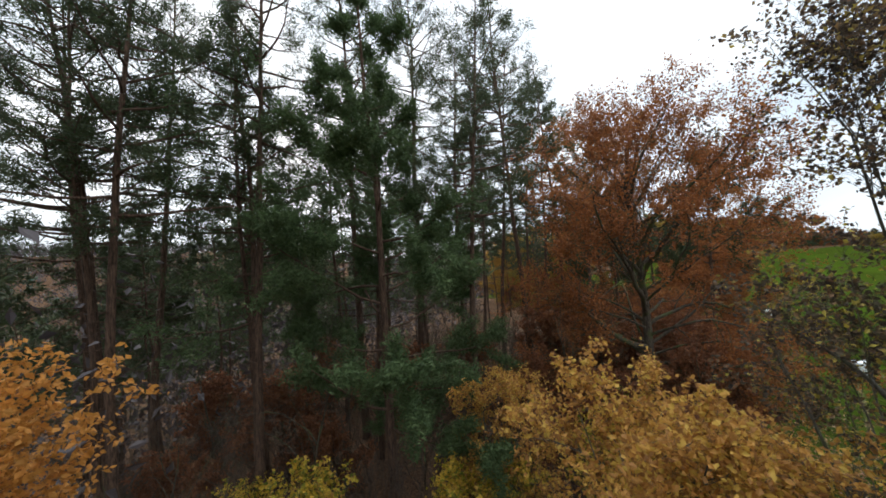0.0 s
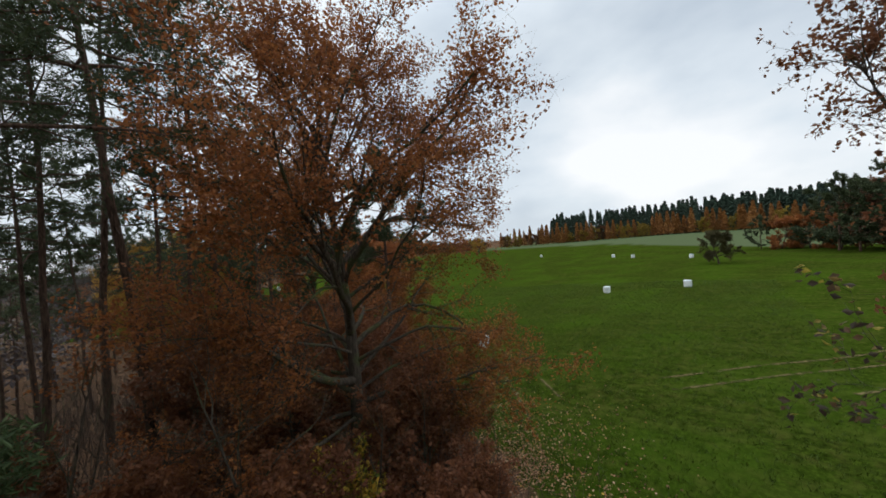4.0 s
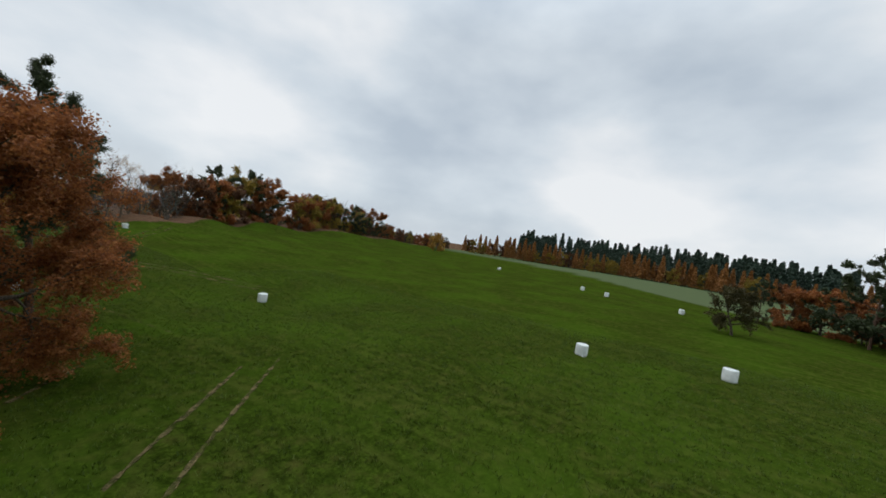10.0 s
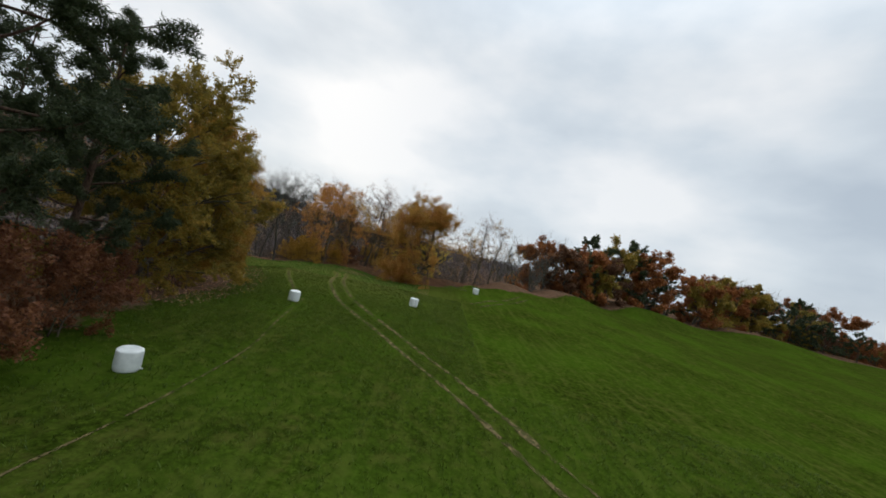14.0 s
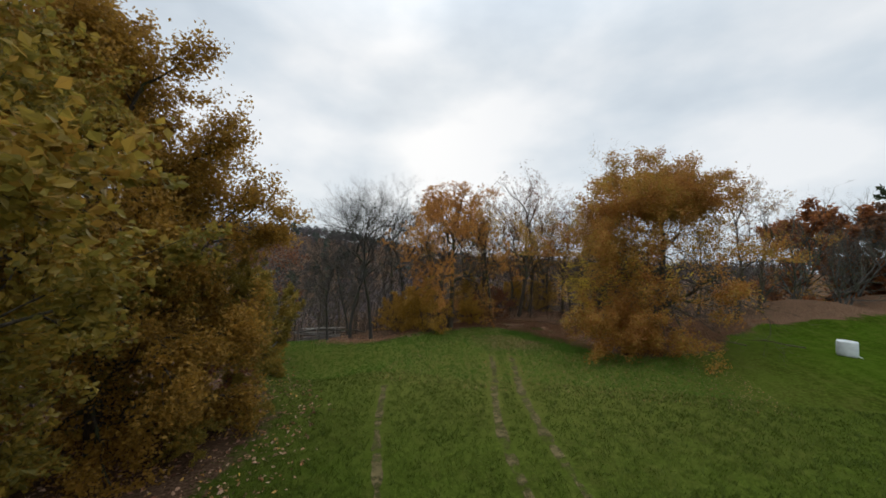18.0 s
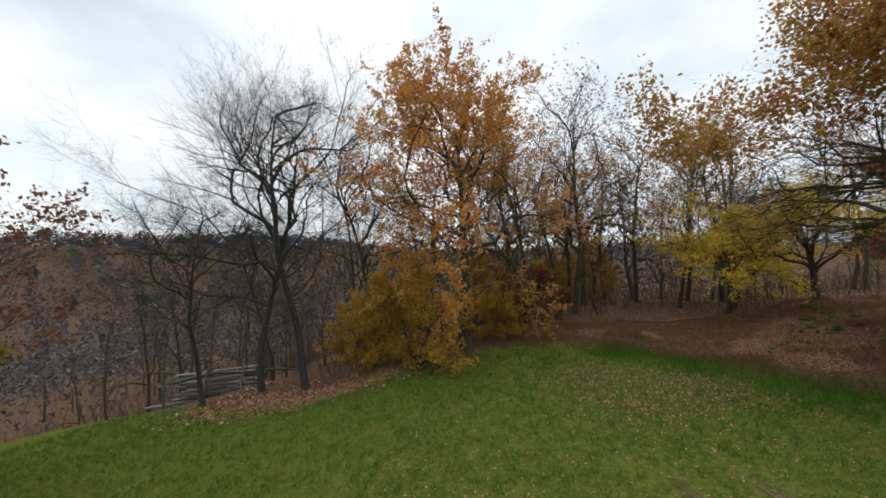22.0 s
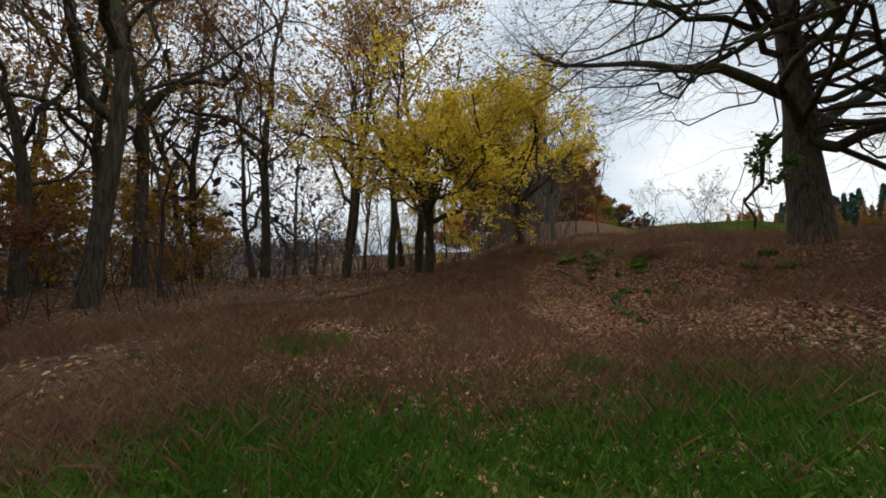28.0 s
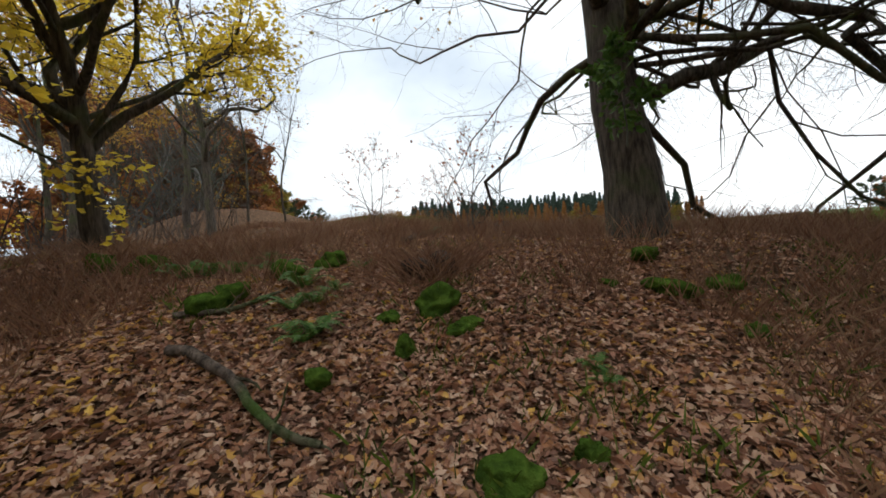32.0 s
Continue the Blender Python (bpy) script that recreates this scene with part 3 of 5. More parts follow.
    if limb_parts:
        for q in range(n):
            co, fa = tubes([(lp[q:q + 1], lr[q:q + 1], 9)])
            part("limb", mesh_from("limb", co, fa, True), bark, stem)
    co, fa = tubes(sets)
    part("twigwork", mesh_from("twigwork", co, fa, True), bark, ob)
    if leaves:
        places = along(rng, tips, leaves, 0.1, loose or size * 0.9)
        if leafy:
            # leaves fall first from the inner and lower crown
            out = np.linalg.norm((places - centre) / [radius, radius, height * 0.5], axis=1)
            places = places[rng.random(len(places)) < np.clip((out - leafy) / 0.3, 0.04, 1)]
        if leaf_way is not None:
            # only the sheltered side keeps its leaves
            face = unit(places * [1, 1, 0]) @ np.array([*leaf_way, 0.0])
            kept = np.clip((face - 0.22) / 0.3, 0.015, 1) * np.clip((places[:, 2] / height - 0.3 + 2 * np.clip(face + 0.1, 0, 1)) / 0.2, 0, 1)
            if bare_way is not None:
                kept *= (np.hypot(places[:, 0], places[:, 1]) > 0.5 * radius) | (places[:, 2] > 9.0)
                kept *= (places[:, 2] > 8.0) | (unit(places * [1, 1, 0]) @ np.array([-0.25, -0.97, 0]) > 0.88)
            places = places[rng.random(len(places)) < kept]
        co, fa = leaf_quads(rng, places, size, flat)
        part("crown", mesh_from("crown", co, fa), leaf_mat, ob)
    return ob


def pine(name, seed, height, radius, bare, trunk, tufts, size, needle, label, crooked=0.03, bark=None, sub=6, group="", low_dead=0, needle_long=5.0, lean=0.0):
    """A pine: a straight bole, whorled limbs in its upper part, and flat clouds of needle tufts."""
    rng = np.random.default_rng(seed)
    ob = tagged(new(name), label, "tree", group)
    tp, tr = limbs_from(rng, np.zeros((1, 3)), np.array([[rng.normal(0, 0.03) + lean, rng.normal(0, 0.03), 1.0]]), np.array([height]), np.array([trunk]), 14, crooked, 0.06, 0.12)
    n = int(14 + height)
    s = bare + (0.99 - bare) * (np.arange(n) + rng.random(n)) / n
    f = s * 14
    i = np.minimum(f.astype(int), 13)
    start = tp[0, i] + (tp[0, i + 1] - tp[0, i]) * (f - i)[:, None]
    turn = np.arange(n) * 2.39996 + rng.normal(0, 0.4, n)
    u = (s - bare) / (1 - bare)
    wide = radius * (0.55 + 0.6 * np.sin(np.pi * (0.25 + 0.7 * u))) * (1.12 - u ** 2.2) * (0.65 + 0.6 * rng.random(n))
    tilt = 0.02 + 0.7 * u ** 1.5 + rng.normal(0, 0.12, n)
    way = np.stack([np.cos(turn) * np.cos(tilt), np.sin(turn) * np.cos(tilt), np.sin(tilt)], 1)
    lp, lr = limbs_from(rng, start, way, wide, trunk * (0.34 - 0.2 * u), 5, 0.13, 0.05, 0.25)
    bp, br = children(rng, lp, lr, sub, 0.3, 0.6, 0.4, 0.5, 3, 0.18, 0.07)
    co, fa = tubes([(tp, tr, 10)])
    part("trunk", mesh_from("trunk", co, fa, True), bark or BARK_PINE, ob)
    sets = [(lp, lr, 5)]
    if low_dead:
        d = rng.random(low_dead) * (bare - 0.08) + 0.06
        f = d * 14
        i = np.minimum(f.astype(int), 13)
        st = tp[0, i] + (tp[0, i + 1] - tp[0, i]) * (f - i)[:, None]
        a = rng.random(low_dead) * 6.283
        dp, dr = limbs_from(rng, st, np.stack([np.cos(a), np.sin(a), rng.normal(-0.05, 0.2, low_dead)], 1), radius * (0.3 + 0.5 * rng.random(low_dead)), np.full(low_dead, trunk * 0.11), 4, 0.15, -0.01, 0.2)
        ep, er = children(rng, dp, dr, 3, 0.3, 0.7, 0.4, 0.5, 2, 0.2, 0.0)
        sets += [(dp, dr, 3), (ep, er, 3)]
    co, fa = tubes(sets + [(bp, br, 3)])
    part("twigwork", mesh_from("twigwork", co, fa, True), bark or BARK_PINE, ob)
    places = along(rng, bp, tufts, 0.25, 0.16)
    co, fa = leaf_quads(rng, places, size, 0.2, needle_long)
    part("crown", mesh_from("crown", co, fa), needle, ob)
    return ob


def spruce(name, seed, height, radius, needle, label, tiers=26, per=26, size=0.8, group=""):
    """A conical conifer of hanging sprays."""
    rng = np.random.default_rng(seed)
    ob = tagged(new(name), label, "tree", group)
    tp, tr = limbs_from(rng, np.zeros((1, 3)), np.array([[0, 0, 1.0]]), np.array([height]), np.array([height * 0.013]), 8, 0.01, 0.05, 0.08)
    co, fa = tubes([(tp, tr, 6)])
    part("trunk", mesh_from("trunk", co, fa, True), BARK_PINE, ob)
    n = tiers * per
    u = (np.repeat(np.arange(tiers), per) + 0.7 * rng.random(n)) / tiers
    r = radius * (1 - u) ** 0.85 * np.sqrt(rng.random(n)) * (0.75 + 0.4 * rng.random(n)) + 0.05
    a = rng.random(n) * 6.283
    co, fa = leaf_quads(rng, np.stack([r * np.cos(a), r * np.sin(a), height * (0.10 + 0.9 * u) - 0.18 * r], 1), size, 0.5, 1.9)
    part("crown", mesh_from("crown", co, fa), needle, ob)
    return ob


def stand(ob, x, y, turn=0.0, size=1.0, sink=0.08):
    """Sets a tree on the ground."""
    z = float(ground(np.array([x]), np.array([y]))[0])
    ob.matrix_world = pose(x, y, z - sink, 0, 0, turn) @ Matrix.Diagonal((size, size, size, 1))
    return ob


def again(ob, x, y, turn=0.0, size=1.0, sink=0.08):
    z = float(ground(np.array([x]), np.array([y]))[0])
    made = copy_thing(ob, pose(x, y, z - sink, 0, 0, turn))
    made.scale = (size, size, size)
    return made



# ---- the wood's corner ----
stand(broadleaf("oak_tree", 19, 21.0, 7.6, 0.24, 0.36, 105000, 0.085, LEAF_RUSSET, BARK_OAK, "tall oak with thinning russet leaves at the meadow's edge", low=0.16, limbs=46, sub=10, twig=8, fine=2, hang=-0.45, bias=1.2, crook=0.16, bend=9, thick=0.45, loose=0.16, leafy=0.2, limb_parts=True, wander=0.04, clump=True), 14.6, 27.6, 210)
BEECH = stand(broadleaf("beech_shrub", 12, 8.9, 2.5, 0.12, 0.08, 19000, 0.085, LEAF_GOLD, BARK_GREY, "young beech with golden brown leaves below the oak", low=0.15, limbs=9, sub=9, twig=7, stems=3, group="young beeches"), 5.5, 13.1)
stand(broadleaf("hazel_tree", 16, 8.2, 1.5, 0.08, 0.06, 7000, 0.075, LEAF_GOLD, BARK_GREY, "hazel with thin golden leaves beside the birch", low=0.08, limbs=12, sub=8, twig=6, stems=2, fine=1), 7.9, 11.1)
again(BEECH, 4.6, 20.7, 140, 0.78)
again(BEECH, 7.4, 13.4, 70, 0.84)
again(BEECH, 8.6, 17.4, 260, 0.62)
stand(broadleaf("birch_tree", 13, 16.0, 1.3, 0.1, 0.09, 20000, 0.06, LEAF_WITHERED, BARK_GREY, "slender birch with withered dark leaves and a few yellow ones", low=0.1, limbs=22, sub=8, twig=7, fine=2, upright=0.0, wander=0.02, crook=0.07), 8.75, 11.6)
stand(broadleaf("oak_tree", 15, 18.0, 3.8, 0.55, 0.18, 15000, 0.075, LEAF_RED, BARK_OAK, "oak with thin pinkish brown leaves over the clearing", low=0.64, limbs=14, sub=9, twig=7, fine=2), 16.2, 10.2)
stand(broadleaf("maple_tree", 14, 10.7, 1.1, 0.5, 0.07, 9000, 0.085, LEAF_ORANGE, BARK_GREY, "small maple with bright orange leaves", low=0.74, limbs=12, sub=8, twig=6, hang=-0.3, wander=0.03), -6.0, 11.3)

# ---- the pine wood ----
PINES = [pine("pine_tree", 21 + k, h, r, b, t, c, 0.04, m, lab, low_dead=34, lean=0.02, group="pines of the wood") for k, (h, r, b, t, c, m, lab) in enumerate([
    (30, 3.6, 0.50, 0.23, 19000, NEEDLE, "tall Scots pine with a bare reddish bole"),
    (26, 3.0, 0.50, 0.18, 16000, NEEDLE, "slim Scots pine with a dark green crown"),
    (24, 3.4, 0.36, 0.18, 24000, NEEDLE_FRESH, "pine with fresh green needles far down its bole"),
    (31, 3.4, 0.58, 0.24, 15000, NEEDLE, "tall pine with a small high crown")])]
DEEP = [pine("pine_tree", 221 + k, h, r, b, t, 5200, 0.11, NEEDLE, lab, low_dead=10, sub=5, needle_long=3.6, group="pines of the wood") for k, (h, r, b, t, lab) in enumerate([
    (26, 3.2, 0.45, 0.17, "Scots pine deep in the wood"), (24, 2.8, 0.52, 0.14, "thin pine deep in the wood")])]
STEM = broadleaf("bare_sapling", 25, 9.0, 2.0, 0.2, 0.06, 0, 0.1, None, BARK_OAK, "thin bare sapling under the pines", low=0.1, limbs=9, sub=7, twig=5, group="saplings of the wood", upright=0.2)
stand(STEM, -7.0, 17.5)
rngw = np.random.default_rng(5)
spots = [(-10.2, 19.7, 0), (-6.1, 22.3, 3), (-1.6, 28.0, 2), (3.4, 31.0, 0), (10.0, 47.0, 3), (-7.0, 25.4, 1), (-3.0, 31.0, 3), (6.5, 40.0, 1), (13.5, 50.0, 0), (4.0, 25.2, 0), (-14.0, 27.0, 3), (-2.2, 38.0, 1), (9.6, 35.0, 3), (-8.5, 28.0, 1), (-5.0, 34.5, 2), (1.0, 33.0, 3), (-12.5, 23.0, 0)]
spots += [(-6.8, 24.0, 2), (-11.5, 21.0, 1)]
while len(spots) < 232:
    x, y = rngw.uniform(-85, 34), rngw.uniform(-40, 112)
    if x > 4.5 and y < 33 or edge_side(np.array([x]), np.array([y]), WOOD_EDGE)[0] < 5.5 or math.hypot(x - 12, y - 26) < 9 or math.hypot(x - 1, y - 11) < 12:
        continue
    if min(math.hypot(x - a, y - b) for a, b, _ in spots) < 3.6:
        continue
    spots.append((x, y, 4 + int(rngw.integers(0, 2)) if math.hypot(x - 3, y - 12) > 30 else (0, 1, 3)[int(rngw.integers(0, 3))]))
stood = set()
for k, (x, y, kind) in enumerate(spots):
    used = (PINES + DEEP)[kind]
    if kind in stood:
        again(used, x, y, 77 * k, 0.85 + 0.3 * rngw.random())
    else:
        stand(used, x, y, 77 * k)
        stood.add(kind)
for k in range(110):
    x, y = rngw.uniform(-30, 22), rngw.uniform(12, 60)
    if edge_side(np.array([x]), np.array([y]), WOOD_EDGE)[0] > 3 and math.hypot(x - 2, y - 11) > 8 and math.hypot(x - 12, y - 16) > 6:
        again(STEM, x, y, 31 * k, 0.5 + 0.8 * rngw.random())
stand(pine("pine_tree", 29, 25, 5.0, 0.08, 0.25, 130000, 0.044, NEEDLE_FRESH, "bushy pine with fresh green needles down to the ground", sub=10, low_dead=8), -0.5, 23.8, 30)
YELLOW_SAPLING = stand(broadleaf("hazel_shrub", 26, 4.0, 1.8, 0.1, 0.04, 3500, 0.12, LEAF_MIXED, BARK_GREY, "hazel shrub with yellow green leaves on the wood floor", low=0.1, limbs=8, stems=3, group="hazels of the wood"), -3.6, 20.0)
for k, (x, y, q) in enumerate(((-1.2, 18.6, 0.7), (2.6, 19.5, 0.9), (4.8, 20.5, 0.8), (-6.5, 22.0, 0.8), (9.5, 22.5, 1.0), (12.5, 26.0, 1.0))):
    again(YELLOW_SAPLING, x, y, 80 * k, q)

RUSSET_SHRUB = stand(broadleaf("russet_sapling", 27, 6.5, 3.0, 0.06, 0.06, 9000, 0.13, LEAF_RED, BARK_OAK, "young beech keeping its red brown leaves", low=0.03, limbs=9, stems=2, sub=8, twig=6, group="beech saplings"), 13.0, 29.0)
for k, (x, y, q) in enumerate(((17.0, 31.0, 1.0), (23.0, 33.5, 0.9), (11.0, 34.0, 1.1), (8.0, 28.5, 0.8), (26.5, 41.5, 1.0), (15.5, 25.5, 0.9), (28.5, 46.5, 1.0), (31.5, 50.0, 1.0), (6.0, 23.0, 0.6), (34.0, 62.0, 1.0), (20.0, 28.5, 0.8), (14.0, 37.0, 1.2), (25.0, 37.0, 0.7),
                              (37.0, 74.0, 1.0), (35.0, 84.0, 1.1), (38.0, 92.0, 0.8), (27.0, 110.0, 1.0), (27.5, 124.0, 0.7), (19.0, 133.0, 0.9), (41.3, 157.6, 0.7), (38.6, 158.8, 0.6), (41.0, 66.0, 0.9), (42.0, 70.5, 1.0), (42.4, 75.0, 0.9), (42.0, 80.0, 1.0), (41.0, 86.0, 0.9), (40.5, 62.5, 0.9), (0.0, 33.0, 0.8), (-8.0, 30.0, 0.9), (3.0, 22.5, 0.5), (-4.0, 25.0, 0.6), (-11.0, 24.0, 0.7), (10.5, 25.0, 0.8), (11.8, 21.0, 0.7), (14.5, 21.5, 0.6), (18.0, 26.0, 0.7), (-7.0, 36.0, 1.0), (5.0, 34.0, 0.9), (-14.0, 34.0, 1.0))):
    again(RUSSET_SHRUB, x, y, 63 * k, q)



def thicket(name, count, box, tall, seed, mat, label, side=1.5, clear=None):
    """Bare rods and twigs that fill the space between the trunks."""
    rng = np.random.default_rng(seed)
    x, y = rng.uniform(box[0], box[2], count), rng.uniform(box[1], box[3], count)
    ok = edge_side(x, y, WOOD_EDGE) > side
    if clear:
        ok &= np.hypot(x - clear[0], y - clear[1]) > clear[2]
    x, y = x[ok], y[ok]
    n = len(x)
    a = rng.random(n) * 6.283
    lp, lr = limbs_from(rng, np.stack([x, y, ground(x, y) - 0.1], 1), np.stack([0.3 * np.cos(a), 0.3 * np.sin(a), np.ones(n)], 1), tall * (0.4 + 0.8 * rng.random(n)), np.full(n, 0.018), 5, 0.16, 0.02, 0.3)
    bp, br = children(rng, lp, lr, 6, 0.2, 0.7, 0.4, 0.5, 3, 0.2, 0.03)
    co, fa = tubes([(lp, lr, 3), (bp, br, 3)])
    ob = tagged(new(name, mesh_from(name, co, fa)), label, "undergrowth", kind="stuff")
    ob.data.materials.append(mat)


thicket("undergrowth", 9000, (-34, 8, 30, 60), 4.0, 401, BARK_TWIG, "bare brown undergrowth between the pines", 1.5, (2, 10, 7))
thicket("slope_undergrowth", 2600, (0, 132, 36, 178), 4.0, 403, BARK_TWIG, "bare brown undergrowth on the valley side", 1.5, (20, 146, 7))
thicket("rim_undergrowth", 3000, (14, 158, 78, 192), 3.4, 402, BARK_TWIG, "thin bare undergrowth on the wooded rim", 6.0, (52, 151, 9))

# ---- the meadow's western edge ----
stand(broadleaf("oak_tree", 31, 14.2, 6.6, 0.06, 0.33, 120000, 0.11, LEAF_RUSSET, BARK_OAK, "rounded oak in deep russet leaf", low=0.02, limbs=28, sub=10, twig=7, loose=0.2), 39.6, 53.2)
EDGE_PINE = pine("pine_tree", 32, 23, 5.0, 0.2, 0.34, 90000, 0.055, NEEDLE, "dark bushy pine standing over the oaks", sub=9)
stand(EDGE_PINE, 44.2, 62.2, 0, 0.84)
again(EDGE_PINE, 39.0, 82.0, 120, 1.2)
stand(pine("pine_tree", 37, 23, 3.8, 0.42, 0.27, 60000, 0.05, NEEDLE, "tall dark pine leaning over the meadow's edge", sub=9, low_dead=10), 31.2, 42.6)
again(PINES[0], 28.0, 47.5, 150, 0.8)
again(EDGE_PINE, 38.4, 66.0, 60, 0.95)
again(EDGE_PINE, 35.5, 91.0, 220, 0.92)
OLIVE_OAK = stand(broadleaf("oak_tree", 33, 21.0, 10.0, 0.05, 0.4, 190000, 0.13, LEAF_OLIVE, BARK_OAK, "broad oak with olive and yellow leaves hanging to the ground", low=0.01, limbs=34, sub=10, twig=7), 32.4, 102.5)
stand(broadleaf("oak_tree", 34, 21.0, 7.0, 0.06, 0.36, 220000, 0.115, LEAF_OCHRE, BARK_OAK, "oak with ochre leaves beside the broad olive oak", low=0.02, limbs=50, sub=11, twig=7, bias=1.0, hang=-0.6, crook=0.2, bend=9, loose=0.24, limb_parts=True), 28.4, 115.8)
again(OLIVE_OAK, 28.6, 119.5, 90, 0.5)
stand(broadleaf("maple_tree", 35, 8.5, 3.6, 0.15, 0.12, 18000, 0.12, LEAF_OLIVE, BARK_GREY, "small field maple turning yellow and brown", low=0.08, limbs=13), 24.5, 130.5)
stand(broadleaf("alder_tree", 36, 12.5, 3.8, 0.3, 0.14, 2500, 0.14, LEAF_RED, BARK_GREY, "half-bare alder on the slope", low=0.3, limbs=12, fine=2), 20.7, 135.0)

# ---- the bare trees, the orange tree and the great oak at the meadow's top ----
BARE = broadleaf("bare_tree", 41, 21.5, 7.6, 0.34, 0.24, 0, 0.1, None, BARK_BARE, "bare grey ash with fine spreading twigs", low=0.36, limbs=19, sub=12, twig=9, fine=4, upright=0.2, hang=-0.2, crook=0.26, bend=10, thick=0.6, limb_parts=True, group="bare ashes")
stand(BARE, 26.6, 146.8)
again(BARE, 23.9, 146.2, 130, 0.9)
again(BARE, 29.6, 150.2, 250, 0.86)
again(BARE, 22.4, 143.4, 40, 0.62)
again(BARE, 20.0, 152.0, 300, 0.75)
stand(broadleaf("oak_tree", 42, 18.6, 9.4, 0.42, 0.40, 52000, 0.10, LEAF_ORANGE, BARK_OAK, "oak with bright orange leaves and dark limbs", low=0.36, limbs=18, sub=10, twig=8, fine=2, leafy=0.46, hang=-0.35, upright=0.1, crook=0.3, bend=10, thick=0.62, limb_parts=True), 36.2, 150.4)
HORNBEAM = stand(broadleaf("hornbeam_shrub", 43, 6.2, 3.3, 0.05, 0.08, 15000, 0.11, LEAF_HORNBEAM, BARK_GREY, "golden hornbeam bush below the orange oak", low=0.02, limbs=10, sub=9, twig=7, stems=3, group="golden hornbeams"), 34.0, 147.3)
for k, (x, y, q) in enumerate(((43.0, 168.0, 0.8), (30.2, 149.8, 0.8), (36.2, 162.0, 1.0), (26.5, 154.0, 0.8), (47.5, 170.0, 0.9), (38.2, 153.6, 0.6))):
    again(HORNBEAM, x, y, 75 * k, q)
stand(broadleaf("oak_tree", 44, 17.0, 13.4, 0.20, 0.51, 600000, 0.12, LEAF_GREAT, BARK_OAK, "great spreading oak with ochre and russet leaves on its outer twigs", low=0.03, limbs=84, sub=9, twig=7, fine=2, leafy=0.56, hang=-0.62, thick=0.20, crook=0.40, bend=12, browse=4.2,
                bare_way=(-0.6, 0.8), clump=True, leaf_way=(-0.18, -0.98), low_limbs=((2.0, -70, 10.0, 5.6), (2.4, -15, 9.5, 6.4), (3.0, 190, 9.0, 8.5), (4.2, 130, 8.5, 8.5)), limb_parts=True, bias=1.35, loose=0.26, lean=(0.0, 0.02)), 59.25, 147.05, 0)
MAPLE = stand(broadleaf("maple_tree", 45, 7.6, 6.2, 0.30, 0.24, 21000, 0.085, LEAF_YELLOW, BARK_OAK, "spreading maple with layered ochre yellow leaves", low=0.36, limbs=20, sub=10, twig=8, hang=-0.05, crook=0.24, bend=9, flat=0.75, group="yellow maples", limb_parts=True, lean=(-0.12, 0.04), thick=0.5), 59.8, 157.2)
again(MAPLE, 55.2, 159.0, 130, 1.05)
WOODLAND = [broadleaf("woodland_oak", 51 + k, h, r, 0.28, t, n, 0.11, m, BARK_OAK, lab, low=0.25, limbs=11, sub=8, twig=7, fine=2, upright=0.2, hang=-0.25, crook=0.3, bend=9, thick=0.55, lean=ln, limb_parts=True, group="oaks of the wood") for k, (h, r, t, n, m, lab, ln) in enumerate([
    (18, 5.2, 0.25, 4200, LEAF_OCHRE, "woodland oak that keeps a few ochre leaves", (0.06, 0.02)), (20, 4.8, 0.25, 2200, LEAF_RED, "almost bare dark woodland oak", (-0.08, 0.0)), (16, 4.4, 0.19, 4200, LEAF_GOLD, "thin woodland oak with golden brown leaves", (0.02, -0.1))])]
TOPS = [(57.4, 165.0, 0), (53.0, 162.4, 2), (50.7, 166.8, 1), (44.2, 161.2, 1), (45.6, 165.3, 1), (56.8, 161.6, 0), (42.5, 164.6, 0), (44.4, 167.4, 1), (48.3, 170.0, 0), (41.0, 155.6, 2), (39.0, 159.5, 1), (44.0, 172.0, 2), (47.6, 172.0, 0), (55.4, 167.2, 1), (39.5, 163.0, 2), (35.4, 160.8, 1), (52.7, 175.2, 1), (59.5, 172.8, 2),
        (41.4, 176.6, 1), (47.2, 181.0, 2), (33.3, 168.8, 0), (70.5, 168.5, 0), (60.0, 167.5, 1), (70.8, 170.2, 2), (29.8, 164.3, 1), (73.5, 163.5, 1), (78.0, 168.0, 0), (24.0, 160.0, 1), (37.0, 172.5, 0), (56.5, 180.0, 1), (31.5, 158.0, 2)]
for k, (x, y, kind) in enumerate(TOPS):
    ob = WOODLAND[kind]
    if k in (0, 1, 2):
        stand(ob, x, y, 50 * k)
    else:
        again(ob, x, y, 67 * k, 0.85 + 0.3 * rngw.random())
stand(broadleaf("field_maple", 46, 5.6, 2.9, 0.08, 0.05, 8000, 0.075, LEAF_YELLOW, BARK_GREY, "low field maple with yellow leaves at the wood's rim", low=0.12, limbs=9, stems=2, group="maples at the wood's rim"), 61.2, 165.0)
for k in range(90):
    x, y = rngw.uniform(14, 75), rngw.uniform(150, 190)
    if edge_side(np.array([x]), np.array([y]), WOOD_EDGE)[0] > 5 and min(math.hypot(x - a, y - b) for a, b, _ in TOPS) > 1.6 and math.hypot(x - 56, y - 151) > 7 and not (45 < x < 60 and y < 161):
        again(STEM, x, y, 31 * k, 0.6 + 0.9 * rngw.random())

